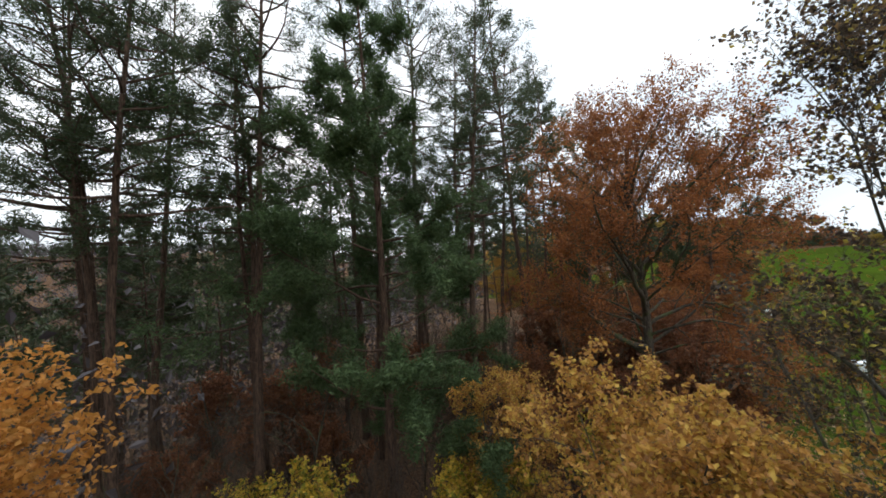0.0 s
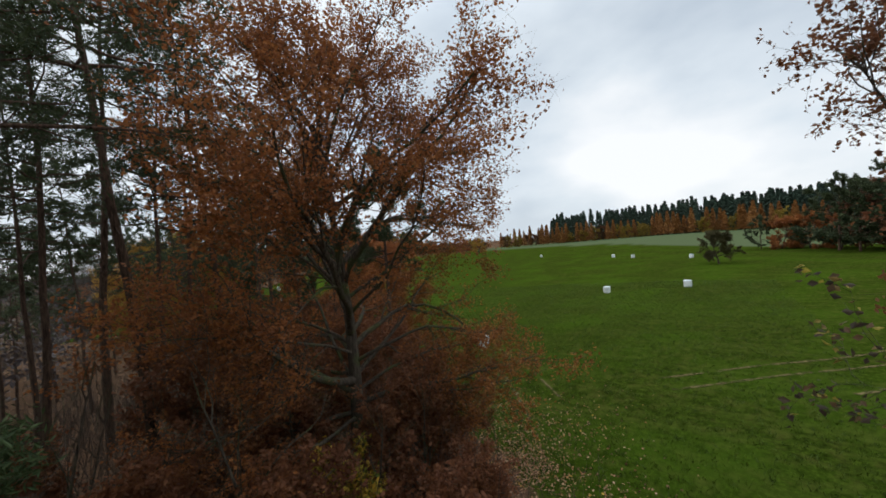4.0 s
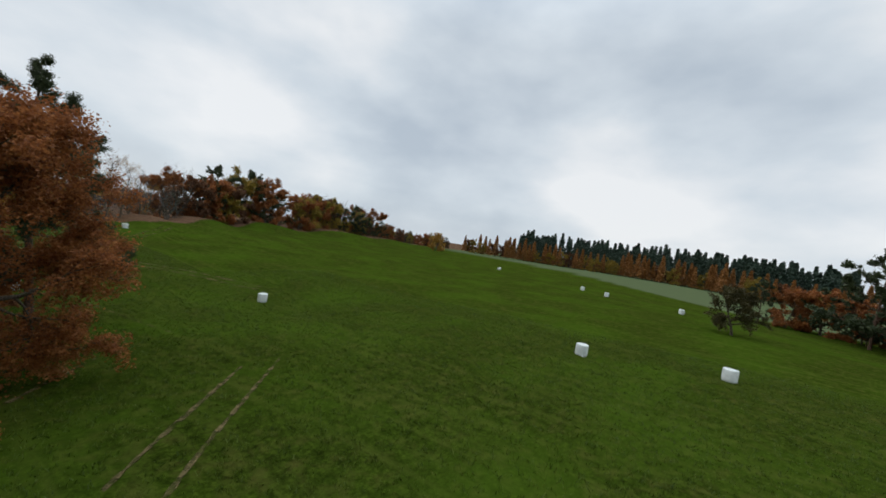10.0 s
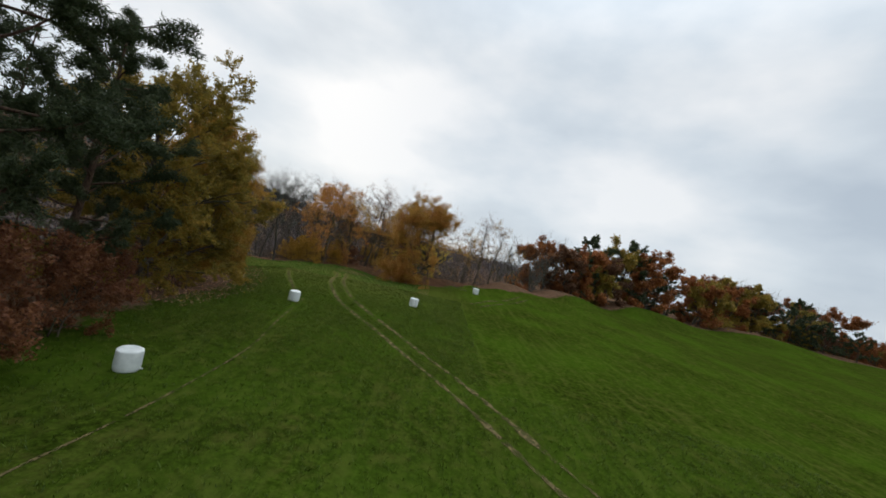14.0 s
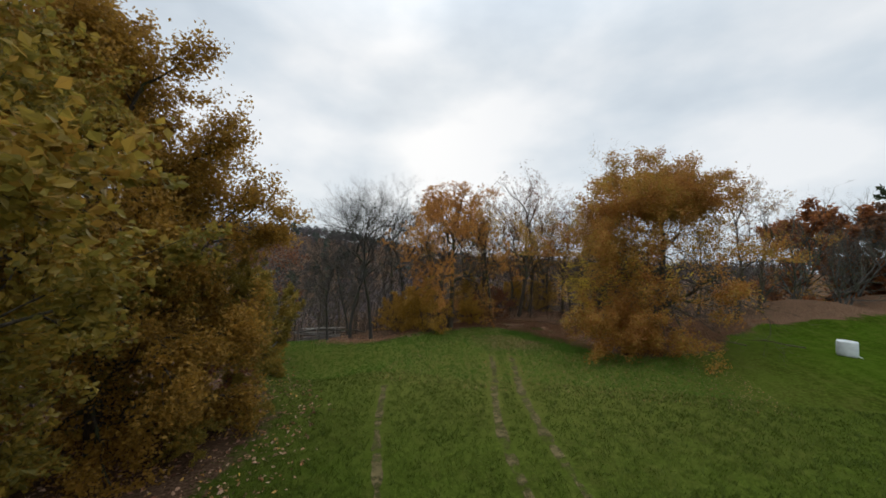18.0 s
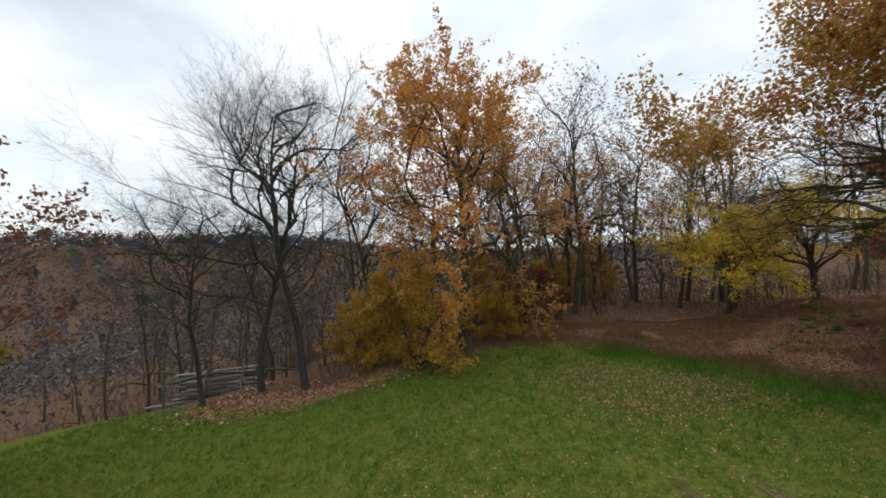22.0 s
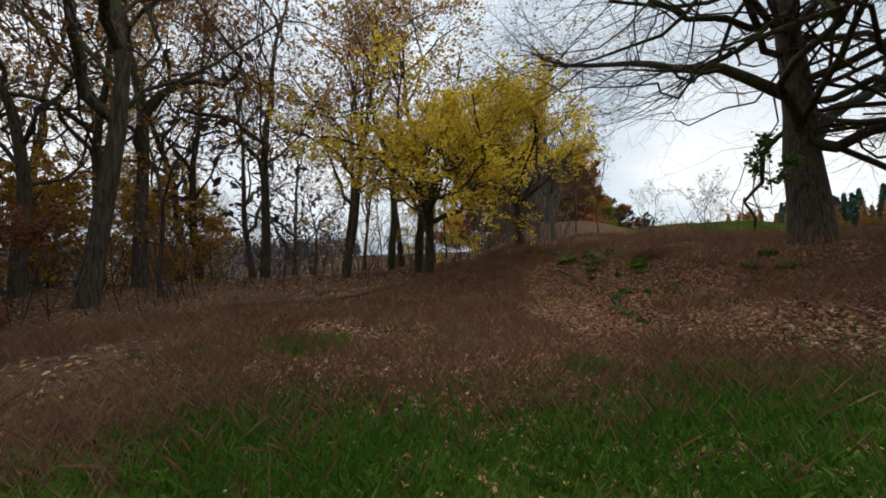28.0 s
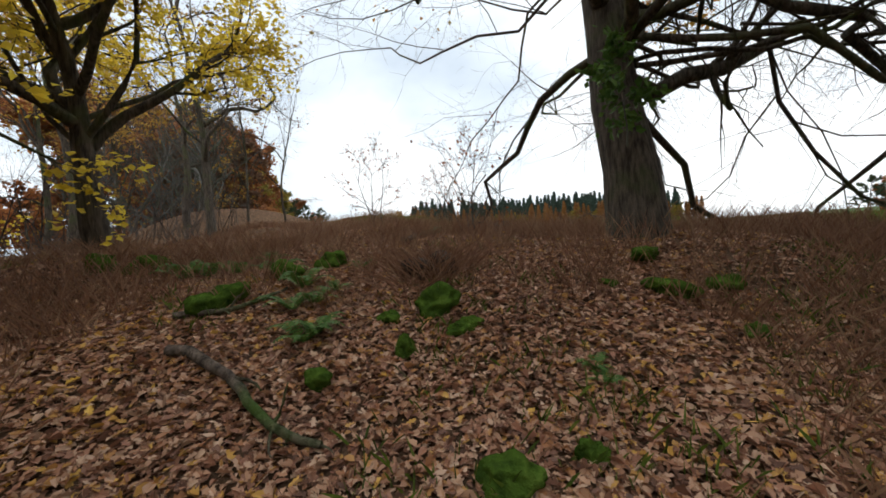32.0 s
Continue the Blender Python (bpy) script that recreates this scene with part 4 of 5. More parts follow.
# ---- the far tree lines ----
FAR_OAK = [broadleaf("hedge_oak", 61 + k, 14, 6.0, 0.05, 0.25, 9000, 0.36, m, BARK_OAK, lab, low=0.0, limbs=16, sub=5, twig=3, group="trees along the far edge") for k, (m, lab) in enumerate([
    (LEAF_RUSSET, "russet oak in the distant hedge"), (LEAF_OLIVE, "olive brown oak in the distant hedge"), (LEAF_MAROON, "dark red brown oak in the distant hedge")])]
FAR_BARE = broadleaf("bare_hedge_tree", 64, 14, 5.0, 0.12, 0.2, 0, 0.4, None, BARK_GREY, "bare grey tree in the distant hedge", low=0.1, limbs=12, sub=7, twig=5, fine=1, upright=0.3, stems=2, group="trees along the far edge")
FAR_PINE = pine("hedge_pine", 65, 16, 5.0, 0.12, 0.25, 7000, 0.24, NEEDLE, "dark pine in the distant hedge", needle_long=2.6, group="trees along the far edge")
SPRUCE = spruce("spruce_tree", 66, 30, 5.6, NEEDLE_DARK, "dark spruce in the far forest", size=1.1, tiers=26, per=30, group="far spruces")
LARCH = spruce("larch_tree", 67, 22, 4.4, LEAF_LARCH, "golden brown larch in front of the far spruces", size=0.9, tiers=24, per=32, group="far larches")
for ob, x, y in ((FAR_OAK[0], 108, 184), (FAR_OAK[1], 116, 188), (FAR_OAK[2], 104, 182), (FAR_BARE, 84, 170), (FAR_PINE, 112, 186), (SPRUCE, 424, 150), (LARCH, 384, 170)):
    stand(ob, x, y)


def row(line, gap, deep, kinds, low=0.8, high=1.25, seed=1):
    """Trees strewn along a line of corners, on its left side."""
    rng = np.random.default_rng(seed)
    for (ax, ay), (bx, by) in zip(line[:-1], line[1:]):
        n = max(1, int(math.hypot(bx - ax, by - ay) / gap))
        for k in range(n):
            t = (k + rng.random()) / n
            nx, ny = -(by - ay), bx - ax
            q = rng.random() * deep / math.hypot(nx, ny)
            ob = kinds[int(rng.integers(0, len(kinds)))]
            again(ob, ax + (bx - ax) * t + nx * q, ay + (by - ay) * t + ny * q, rng.random() * 360, low + (high - low) * rng.random())


MIX = [FAR_OAK[0], FAR_OAK[0], FAR_OAK[2], FAR_OAK[1], FAR_BARE, FAR_BARE, FAR_BARE, FAR_PINE]
row([(82, 168), (102, 178)], 3.0, 10, [FAR_BARE], 0.7, 1.1, 21)
row([(102, 177), (134, 195), (190, 212), (262, 231)], 3.6, 16, MIX, 1.1, 1.6, 1)
row([(190, 212), (282, 231), (345, 256)], 6, 8, [*FAR_OAK, FAR_PINE], 0.4, 0.75, 8)
row([(225, 206), (300, 226), (372, 232)], 3.6, 26, [*FAR_OAK, FAR_PINE, FAR_BARE], 0.55, 0.9, 18)
row([(176, 10), (150, -6)], 3.0, 16, [FAR_PINE, FAR_PINE, FAR_OAK[2], FAR_OAK[0]], 0.55, 0.85, 9)
row([(150, -6), (128, -36), (104, -62), (75, -92)], 3.4, 22, [FAR_OAK[2], FAR_OAK[2], FAR_PINE, FAR_OAK[0], FAR_BARE, FAR_PINE, FAR_OAK[1]], 1.1, 1.55, 2)
row([(366, -80), (386, 54), (392, 140), (366, 212)][::-1], 3.8, 14, [LARCH, LARCH, LARCH, LARCH, FAR_OAK[2], FAR_OAK[1]], 0.75, 1.05, 3)
row([(386, -80), (404, 54), (410, 130), (398, 168)][::-1], 1.25, 64, [SPRUCE], 0.85, 1.15, 4)
stand(broadleaf("apple_tree", 68, 8.6, 4.0, 0.2, 0.24, 16000, 0.17, LEAF_DARK, BARK_OAK, "old orchard tree standing alone in the meadow", low=0.14, limbs=16, sub=8, twig=6, upright=0.15), 122.0, 16.3)
stand(broadleaf("ash_tree", 69, 13, 6.0, 0.12, 0.25, 5200, 0.36, LEAF_OCHRE, BARK_GREY, "yellow tree at the end of the far hedge", low=0.05, limbs=16), 262, 176)

# bare trees on the near slope of the valley
VALLEY = broadleaf("valley_tree", 74, 13.0, 3.6, 0.2, 0.12, 0, 0.1, None, BARK_OAK, "thin bare tree on the valley side", low=0.15, limbs=9, sub=7, twig=7, upright=0.3, group="bare trees in the valley")
stand(VALLEY, 12.0, 152.0)
for k in range(120):
    x, y = rngw.uniform(-25, 40), rngw.uniform(112, 205)
    if edge_side(np.array([x]), np.array([y]), WOOD_EDGE)[0] > 4.5 and math.hypot(x - 17.6, y - 149) > 4:
        again(VALLEY, x, y, 31 * k, 0.6 + 0.7 * rngw.random())

# the wooded slope beyond the valley: bare crowns by the thousand
def slope_wood(name, count, seed, inner, outer, near_turn, far_turn, size, mat, label):
    rng = np.random.default_rng(seed)
    a = np.radians(rng.uniform(near_turn, far_turn, count))
    r = np.sqrt(rng.uniform(inner ** 2, outer ** 2, count))
    x, y = 32 - r * np.sin(a), 130 + r * np.cos(a)
    z = ground(x, y)
    per = 34
    tall = rng.uniform(9, 16, count)
    o = unit(rng.normal(0, 1, (count, per, 3))) * rng.random((count, per, 1)) ** 0.4
    p = np.stack([x, y, z + tall * 0.6], 1)[:, None] + o * np.stack([tall * 0.26, tall * 0.26, tall * 0.42], 1)[:, None]
    co, fa = leaf_quads(rng, p.reshape(-1, 3), size, 0.0, 2.2)
    ob = tagged(new(name, mesh_from(name, co, fa)), label, "woods", kind="stuff")
    ob.data.materials.append(mat)
    return ob


slope_wood("valley_woods", 4200, 71, 40, 190, -30, 160, 0.28, WOOD_HAZE, "bare brown woods in the valley")
slope_wood("ridge_woods", 8000, 72, 190, 640, -30, 168, 0.75, WOOD_HAZE, "bare purple brown woods on the far ridge")
slope_wood("ridge_conifers", 500, 73, 230, 640, 0, 165, 1.5, NEEDLE_DARK, "scattered dark conifers on the far ridge")

# ---- bales ----
def bale(seed):
    """A round bale on its end, wrapped in white film: a drum with bulging wrapped side, a sunken lid and a loose tail of film."""
    rng = np.random.default_rng(seed)
    ob = tagged(new("wrapped_bale"), "round silage bale wrapped in white plastic film, standing on end", "bale", "bales on the meadow")
    bm = bmesh.new()
    sides, prof = 40, [(0.0, 0.0), (0.50, 0.0), (0.61, 0.03), (0.655, 0.12), (0.665, 0.35), (0.668, 0.6), (0.665, 0.85), (0.66, 1.10), (0.645, 1.17), (0.60, 1.20), (0.4, 1.195), (0.2, 1.18), (0.06, 1.17)]
    rings = []
    for r, z in prof[1:]:
        ring = []
        for k in range(sides):
            a = 2 * math.pi * k / sides
            w = 1 + 0.012 * math.sin(3 * a + seed) + 0.008 * math.sin(7 * a + 2 * seed + 4 * z) + rng.normal(0, 0.003)
            ring.append(bm.verts.new((0.95 * r * w * math.cos(a), 0.95 * r * w * math.sin(a), z + 0.012 * math.sin(2 * a + seed) * (z > 0.5) + rng.normal(0, 0.003))))
        rings.append(ring)
    for a, b in zip(rings[:-1], rings[1:]):
        for k in range(sides):
            bm.faces.new((a[k], a[(k + 1) % sides], b[(k + 1) % sides], b[k]))
    bm.faces.new(rings[-1])
    bm.faces.new(rings[0][::-1])
    for f in bm.faces:
        f.smooth = True
    me = bpy.data.meshes.new("film_wrap")
    bm.to_mesh(me)
    bm.free()
    part("film_wrap", me, FILM, ob)
    co = np.array([(0.60, 0.02, 0.10), (0.60, 0.20, 0.10), (0.72, 0.22, 0.02), (0.74, 0.03, 0.01), (0.86, 0.16, 0.02), (0.84, 0.06, 0.015), (0.60, 0.02, 0.08), (0.60, 0.20, 0.08), (0.72, 0.22, 0.0), (0.74, 0.03, -0.01), (0.86, 0.16, 0.0), (0.84, 0.06, -0.005)])
    fa = np.array([(0, 1, 2, 3), (3, 2, 4, 5), (9, 8, 7, 6), (11, 10, 8, 9), (1, 7, 8, 2), (2, 8, 10, 4), (4, 10, 11, 5), (5, 11, 9, 3), (3, 9, 6, 0)])
    part("film_tail", mesh_from("film_tail", co, fa), FILM, ob)
    return ob


def film_material():
    m, n, l, b = shader("white_film", 0.38, 0.5)
    t = noise_node(n, l, 2.2, 6, 0.6)
    r = ramp_node(n, l, t.outputs[0], [(0.3, (0.52, 0.56, 0.55)), (0.6, (0.68, 0.72, 0.71)), (0.8, (0.74, 0.77, 0.76))])
    l.new(r.outputs[0], b.inputs["Base Color"])
    co, wv = n.new("ShaderNodeTexCoord"), n.new("ShaderNodeTexWave")
    mp = n.new("ShaderNodeMapping")
    mp.inputs["Rotation"].default_value = (0.3, 0.2, 0)
    wv.bands_direction = "Z"
    wv.inputs["Scale"].default_value, wv.inputs["Distortion"].default_value = 6, 3
    l.new(co.outputs["Object"], mp.inputs[0])
    l.new(mp.outputs[0], wv.inputs["Vector"])
    bump_node(n, l, b, wv.outputs[0], 0.25, 0.02)
    return m


FILM = film_material()
BALES = [(40.2, 37.0), (68.5, 74.3), (79.4, 33.2), (82.7, 20.4), (46.5, 84.8), (46.7, 107.4), (60.2, 117.9), (71.7, 141.2), (147.6, 23.6), (157.0, 42.4), (163.1, 50.6), (191.1, 92.7), (91.9, -26.4), (91.1, -64.4)]
first = bale(3)
for k, (x, y) in enumerate(BALES):
    z = float(ground(np.array([x]), np.array([y]))[0]) - 0.02
    if k == 0:
        first.matrix_world = pose(x, y, z, 0, 0, 20)
    else:
        copy_thing(first, pose(x, y, z, 0, 0, 97 * k))


# ---- ground cover and small things at the meadow's top ----
def blades(rng, x, y, per, tall, wide, spread, lean=0.45):
    """Tufts of pointed blades on the ground."""
    n = len(x) * per
    bx, by = np.repeat(x, per) + rng.normal(0, spread, n), np.repeat(y, per) + rng.normal(0, spread, n)
    foot = np.stack([bx, by, ground(bx, by) - 0.015], 1)
    a = rng.random(n) * 6.283
    side = np.stack([np.cos(a), np.sin(a), np.zeros(n)], 1)
    h = tall * (0.45 + 0.75 * rng.random(n))
    tip = np.stack([rng.normal(0, lean, n) * h, rng.normal(0, lean, n) * h, h], 1)
    w = wide * (0.6 + 0.7 * rng.random(n))[:, None]
    co = np.stack([foot - side * w, foot + side * w, foot + tip * 0.6 + side * w * 0.7 + [0, 0, 0.02], foot + tip], 1)
    return co.reshape(-1, 3), np.arange(4 * n).reshape(n, 4)


def cover(name, co, fa, mat, label, category):
    ob = tagged(new(name, mesh_from(name, co, fa)), label, category, kind="stuff")
    ob.data.materials.append(mat)
    return ob


GRASS_MAT = leaf_material("grass_blades", [(0.022, 0.038, 0.004), (0.055, 0.085, 0.008), (0.100, 0.14, 0.016), (0.16, 0.155, 0.035)], 0.6, 0.25)
TUSSOCK_MAT = leaf_material("tussock_blades", [(0.014, 0.028, 0.003), (0.042, 0.072, 0.006), (0.078, 0.120, 0.012), (0.13, 0.135, 0.026)], 0.6, 0.2)
PALE_GRASS_MAT = leaf_material("pale_grass_blades", [(0.030, 0.085, 0.008), (0.060, 0.150, 0.013), (0.12, 0.22, 0.028), (0.25, 0.27, 0.07)], 0.6, 0.25)
VERGE_MAT = leaf_material("verge_grass_blades", [(0.025, 0.080, 0.007), (0.055, 0.150, 0.012), (0.11, 0.23, 0.025), (0.22, 0.27, 0.06)], 0.6, 0.3)
STRAW_MAT = leaf_material("dry_grass", [(0.10, 0.048, 0.028), (0.19, 0.092, 0.052), (0.27, 0.15, 0.086), (0.40, 0.29, 0.17)], 0.6, 0.25)
LITTER_MAT = leaf_material("fallen_leaves", [(0.06, 0.030, 0.020), (0.17, 0.080, 0.048), (0.29, 0.135, 0.080), (0.38, 0.205, 0.12), (0.50, 0.33, 0.22), (0.33, 0.145, 0.065), (0.72, 0.46, 0.07)], 0.85, 0.1)
MOSS_MAT, mn, ml, mb = shader("moss", 1.0, 0.0)
mt = noise_node(mn, ml, 9.0, 6, 0.65)
ml.new(ramp_node(mn, ml, mt.outputs[0], [(0.3, (0.016, 0.032, 0.007)), (0.55, (0.055, 0.095, 0.014)), (0.75, (0.11, 0.16, 0.028))]).outputs[0], mb.inputs["Base Color"])
bump_node(mn, ml, mb, mt.outputs[0], 1.0, 0.06)
ROT_MAT = bark_material("rotten_wood", (0.035, 0.026, 0.02), (0.16, 0.12, 0.09), (0.05, 0.085, 0.015))
PLANK_MAT = bark_material("weathered_timber", (0.09, 0.08, 0.07), (0.28, 0.26, 0.23))
SOIL_MAT = bark_material("dark_soil", (0.02, 0.014, 0.01), (0.08, 0.05, 0.035))

rg = np.random.default_rng(91)


def strewn(count, box, side, seed, keep=0.0):
    """Places in a box, on the meadow's (side -1) or the wood's (side 1) side of the edge."""
    rng = np.random.default_rng(seed)
    x, y = rng.uniform(box[0], box[2], count), rng.uniform(box[1], box[3], count)
    d = edge_side(x, y, WOOD_EDGE) * side + rng.normal(0, 0.5, count)
    ok = d > keep
    return x[ok], y[ok]


TRACKS = ([(25, 24.5), (31.8, 30.1), (37.6, 35.2), (42.3, 40.1), (52.0, 49.2)], [(28.9, 24.2), (33.4, 28.4), (38.9, 33.8), (45.0, 40.0), (55.0, 49.4)],
                          [(30.0, 37.0), (37.2, 45.0), (40.5, 49.2), (46.4, 55.6)], [(79, -32), (47.6, 0.2), (38.4, 12.1), (33.0, 18.2)], [(80.4, -30), (49, 1.4), (40.0, 13.2), (34.6, 19.4)], [(70, -25), (45, 0), (36, 9.5)],
                          [(43.8, 136.5), (44.9, 132.2), (45.4, 127.8), (46.8, 121), (49.5, 114.5), (53, 108.6), (60.6, 96.4), (65.6, 89.6), (72, 81)], [(45.6, 136.8), (46.6, 131.5), (47.0, 128.4), (48.6, 122.2), (51.2, 115.6), (54.6, 109.8), (62.3, 97.4), (67.3, 90.6), (73.6, 82)],
                          [(38.0, 127), (40.4, 121), (43.0, 116), (47, 108)], [(69.8, 130.5), (74.3, 137.2), (84, 153)], [(71.6, 129.8), (76.2, 136.6), (86, 152.4)], [(52, 60), (50, 75), (50, 92), (47, 110)])
x, y = strewn(20000, (18, 130, 60, 152), -1, 1)
ok = np.min([np.abs(edge_side(x, y, q)) for q in TRACKS], axis=0) > 0.46
cover("meadow_grass", *blades(rg, x[ok], y[ok], 7, 0.16, 0.008, 0.07), PALE_GRASS_MAT, "short green meadow grass", "grass")
x, y = strewn(16000, (40, 140, 54, 151), -1, 6, -1.0)
near_bank = rg.random(len(x)) < np.clip((edge_side(x, y, WOOD_EDGE) + 3.2) / 3.0, 0, 0.8) * np.clip((x - 42.5) / 3.0, 0, 1)
x, y = x[near_bank], y[near_bank]
cover("verge_grass", *blades(rg, x, y, 9, 0.14, 0.006, 0.05), VERGE_MAT, "fresh green grass along the bank's foot", "grass")
x, y = strewn(30000, (26, 92, 68, 130), -1, 2)
ok = np.min([np.abs(edge_side(x, y, q)) for q in TRACKS], axis=0) > 0.46
cover("meadow_tufts", *blades(rg, x[ok], y[ok], 6, 0.17, 0.013, 0.09), GRASS_MAT, "tufts of green meadow grass", "grass")
x, y = strewn(34000, (16, 8, 92, 92), -1, 7)
ok = np.min([np.abs(edge_side(x, y, q)) for q in TRACKS], axis=0) > 0.46
cover("meadow_tussocks", *blades(rg, x[ok], y[ok], 6, 0.16, 0.020, 0.12), TUSSOCK_MAT, "low tussocks of yellowish green meadow grass", "grass")
x, y = strewn(24000, (30, 141, 70, 158), 1, 3, -0.1)
ok = np.array([noise.noise((a * 0.35, b * 0.35, 3.0)) > -0.12 for a, b in zip(x, y)])
ok = ok & (np.hypot((x - 56.9) / 3.9, (y - 151.0) / 3.0) > 1.0)
cover("dry_grass", *blades(rg, x[ok], y[ok], 9, 0.30, 0.004, 0.09, 0.45), STRAW_MAT, "russet dry grass on the bank", "grass")
x, y = strewn(1500, (56.5, 139, 76, 156), 1, 4)
cover("tall_dry_grass", *blades(rg, x, y, 16, 0.55, 0.005, 0.12, 0.35), STRAW_MAT, "tall dead grass and stalks on the crest", "grass")
x, y = strewn(2500, (40, 144, 60, 158), 1, 5, -0.8)
ok = np.array([noise.noise((a * 0.45, b * 0.45, 9.0)) > 0.1 for a, b in zip(x, y)])
cover("green_patches", *blades(rg, x[ok], y[ok], 9, 0.17, 0.008, 0.08), GRASS_MAT, "patches of green grass in the leaf litter", "grass")
BANK_GREEN = np.array([(47.2, 152.7, 0.6), (45.6, 150.2, 0.9), (46.2, 149.0, 0.8), (47.8, 147.6, 1.1), (49.2, 147.0, 0.9), (50.2, 146.4, 1.0), (49.7, 148.9, 0.3), (50.0, 147.7, 0.5), (48.6, 145.9, 1.4), (44.6, 148.6, 1.0)])
q = BANK_GREEN[rg.integers(0, len(BANK_GREEN), 3200)]
x, y = q[:, 0] + rg.normal(0, 0.55, 3200) * q[:, 2], q[:, 1] + rg.normal(0, 0.55, 3200) * q[:, 2]
cover("bank_grass", *blades(rg, x, y, 9, 0.15, 0.006, 0.05), VERGE_MAT, "fresh green grass growing through the fallen leaves", "grass")


def litter(name, count, box, side, seed, size, keep, label, patches=None, lobed=False):
    rng = np.random.default_rng(seed)
    x, y = strewn(count, box, side, seed, keep)
    if patches:
        k = rng.integers(0, len(patches), count)
        q = np.array(patches)[k]
        x, y = q[:, 0] + rng.normal(0, 0.6, count) * q[:, 2], q[:, 1] + rng.normal(0, 0.6, count) * q[:, 2]
    n = len(x)
    z = ground(x, y) + 0.012 + 0.03 * rng.random(n)
    nrm = unit(np.stack([rng.normal(0, 0.42, n), rng.normal(0, 0.42, n), np.ones(n)], 1))
    a = unit(np.cross(nrm, unit(rng.normal(0, 1, (n, 3)))))
    b = np.cross(nrm, a)
    s = (size * (0.5 + 0.95 * rng.random(n)))[:, None]
    p = np.stack([x, y, z], 1)
    fold = (rng.normal(0.16, 0.20, n))[:, None]
    # along and across: stalk, the edge out and in again between the lobes, and the tip
    edge = ((-0.42, 0.20), (-0.26, 0.13), (-0.05, 0.36), (0.12, 0.20), (0.34, 0.34), (0.52, 0.14)) if lobed else ((-0.25, 0.30), (0.22, 0.38))
    half = []
    for sgn in (1, -1):
        half.append(np.stack([p + a * s * u + b * s * (sgn * v) + nrm * s * (fold * v / 0.36 + 0.10 * u * u) for u, v in edge], 1))
    ends = np.stack([p - a * s * 0.66, p + a * s * 0.66 + nrm * s * 0.05], 1)
    co = np.concatenate([ends, half[0], half[1]], 1)
    k, m = len(edge), 2 * len(edge) + 2
    i = m * np.arange(n)[:, None]
    fa = np.concatenate([i + np.array([0, 1, *range(k + 1, 1, -1)]), i + np.array([0, *range(k + 2, 2 * k + 2), 1])])
    return cover(name, co.reshape(-1, 3), fa, LITTER_MAT, label, "leaves")


litter("leaf_litter", 70000, (46, 145, 64, 158), 1, 11, 0.056, -0.5, "brown and yellow oak leaves covering the bank")
litter("oak_leaf_litter", 60000, (49.5, 147.2, 58.5, 154.5), 1, 17, 0.056, -0.5, "crisp lobed oak leaves thick on the bank", None, True)
litter("scattered_leaves", 15000, (36, 128, 62, 152), -1, 12, 0.046, 0.0, "fallen oak leaves scattered in the grass")
PATCHES = [(44.8, 144.0, 2.6), (46.5, 143.0, 2.2), (42.6, 144.6, 1.8), (48.0, 144.6, 1.6), (44.0, 141.2, 1.8), (20.5, 23.0, 1.6)]
litter("wood_floor_leaves", 26000, (34, 146, 66, 172), 1, 13, 0.06, 0.5, "fallen leaves on the wood's floor")
EDGE_SPOTS = [(19, 19, 3.0), (22.5, 25, 3.5), (26, 30, 3.5), (29, 36, 3.0), (20.5, 23, 2.0), (31, 41, 3.0), (17, 14, 2.5), (25, 24, 4.5)]
litter("meadow_edge_leaves", 5200, (10, 12, 40, 60), -1, 16, 0.085, -6.0, "fallen leaves scattered at the meadow's edge below the oak", EDGE_SPOTS)
litter("leaf_drift", 6000, (36, 128, 62, 152), -1, 15, 0.055, 0.0, "drifts of fallen oak leaves in the meadow grass", PATCHES)
RIM_SPOTS = [(29.0, 145.6, 2.2), (26.4, 144.6, 1.6), (31.6, 146.4, 1.8), (24.4, 143.4, 1.6)]
litter("rim_leaves", 7000, (22, 140, 36, 150), -1, 18, 0.11, -4.0, "red brown leaves drifted along the valley's rim", RIM_SPOTS)
litter("edge_leaves", 9000, (22, 96, 42, 148), 1, 14, 0.14, -3.0, "fallen leaves under the oaks at the meadow's edge")


# ---- stones, stump, fallen wood, ferns ----
def lump(name, x, y, size, seed, mat, label, category, sink=0.35, flat=0.7, group=""):
    """An uneven rounded block."""
    rng = np.random.default_rng(seed)
    bm = bmesh.new()
    bmesh.ops.create_icosphere(bm, subdivisions=4, radius=1.0)
    off = Vector(rng.uniform(-50, 50, 3))
    for v in bm.verts:
        d = 0.75 + 0.55 * noise.noise(v.co * 0.9 + off) + 0.16 * noise.noise(v.co * 3.2 + off) + 0.05 * noise.noise(v.co * 9 + off)
        v.co = Vector((v.co.x * size[0], v.co.y * size[1], v.co.z * size[2] * flat)) * d
    for f in bm.faces:
        f.smooth = True
    me = bpy.data.meshes.new(name)
    bm.to_mesh(me)
    bm.free()
    ob = tagged(new(name, me), label, category, group)
    me.materials.append(mat)
    z = float(ground(np.array([x]), np.array([y]))[0])
    ob.matrix_world = pose(x, y, z + size[2] * 0.22, 0, 0, seed * 47)
    return ob


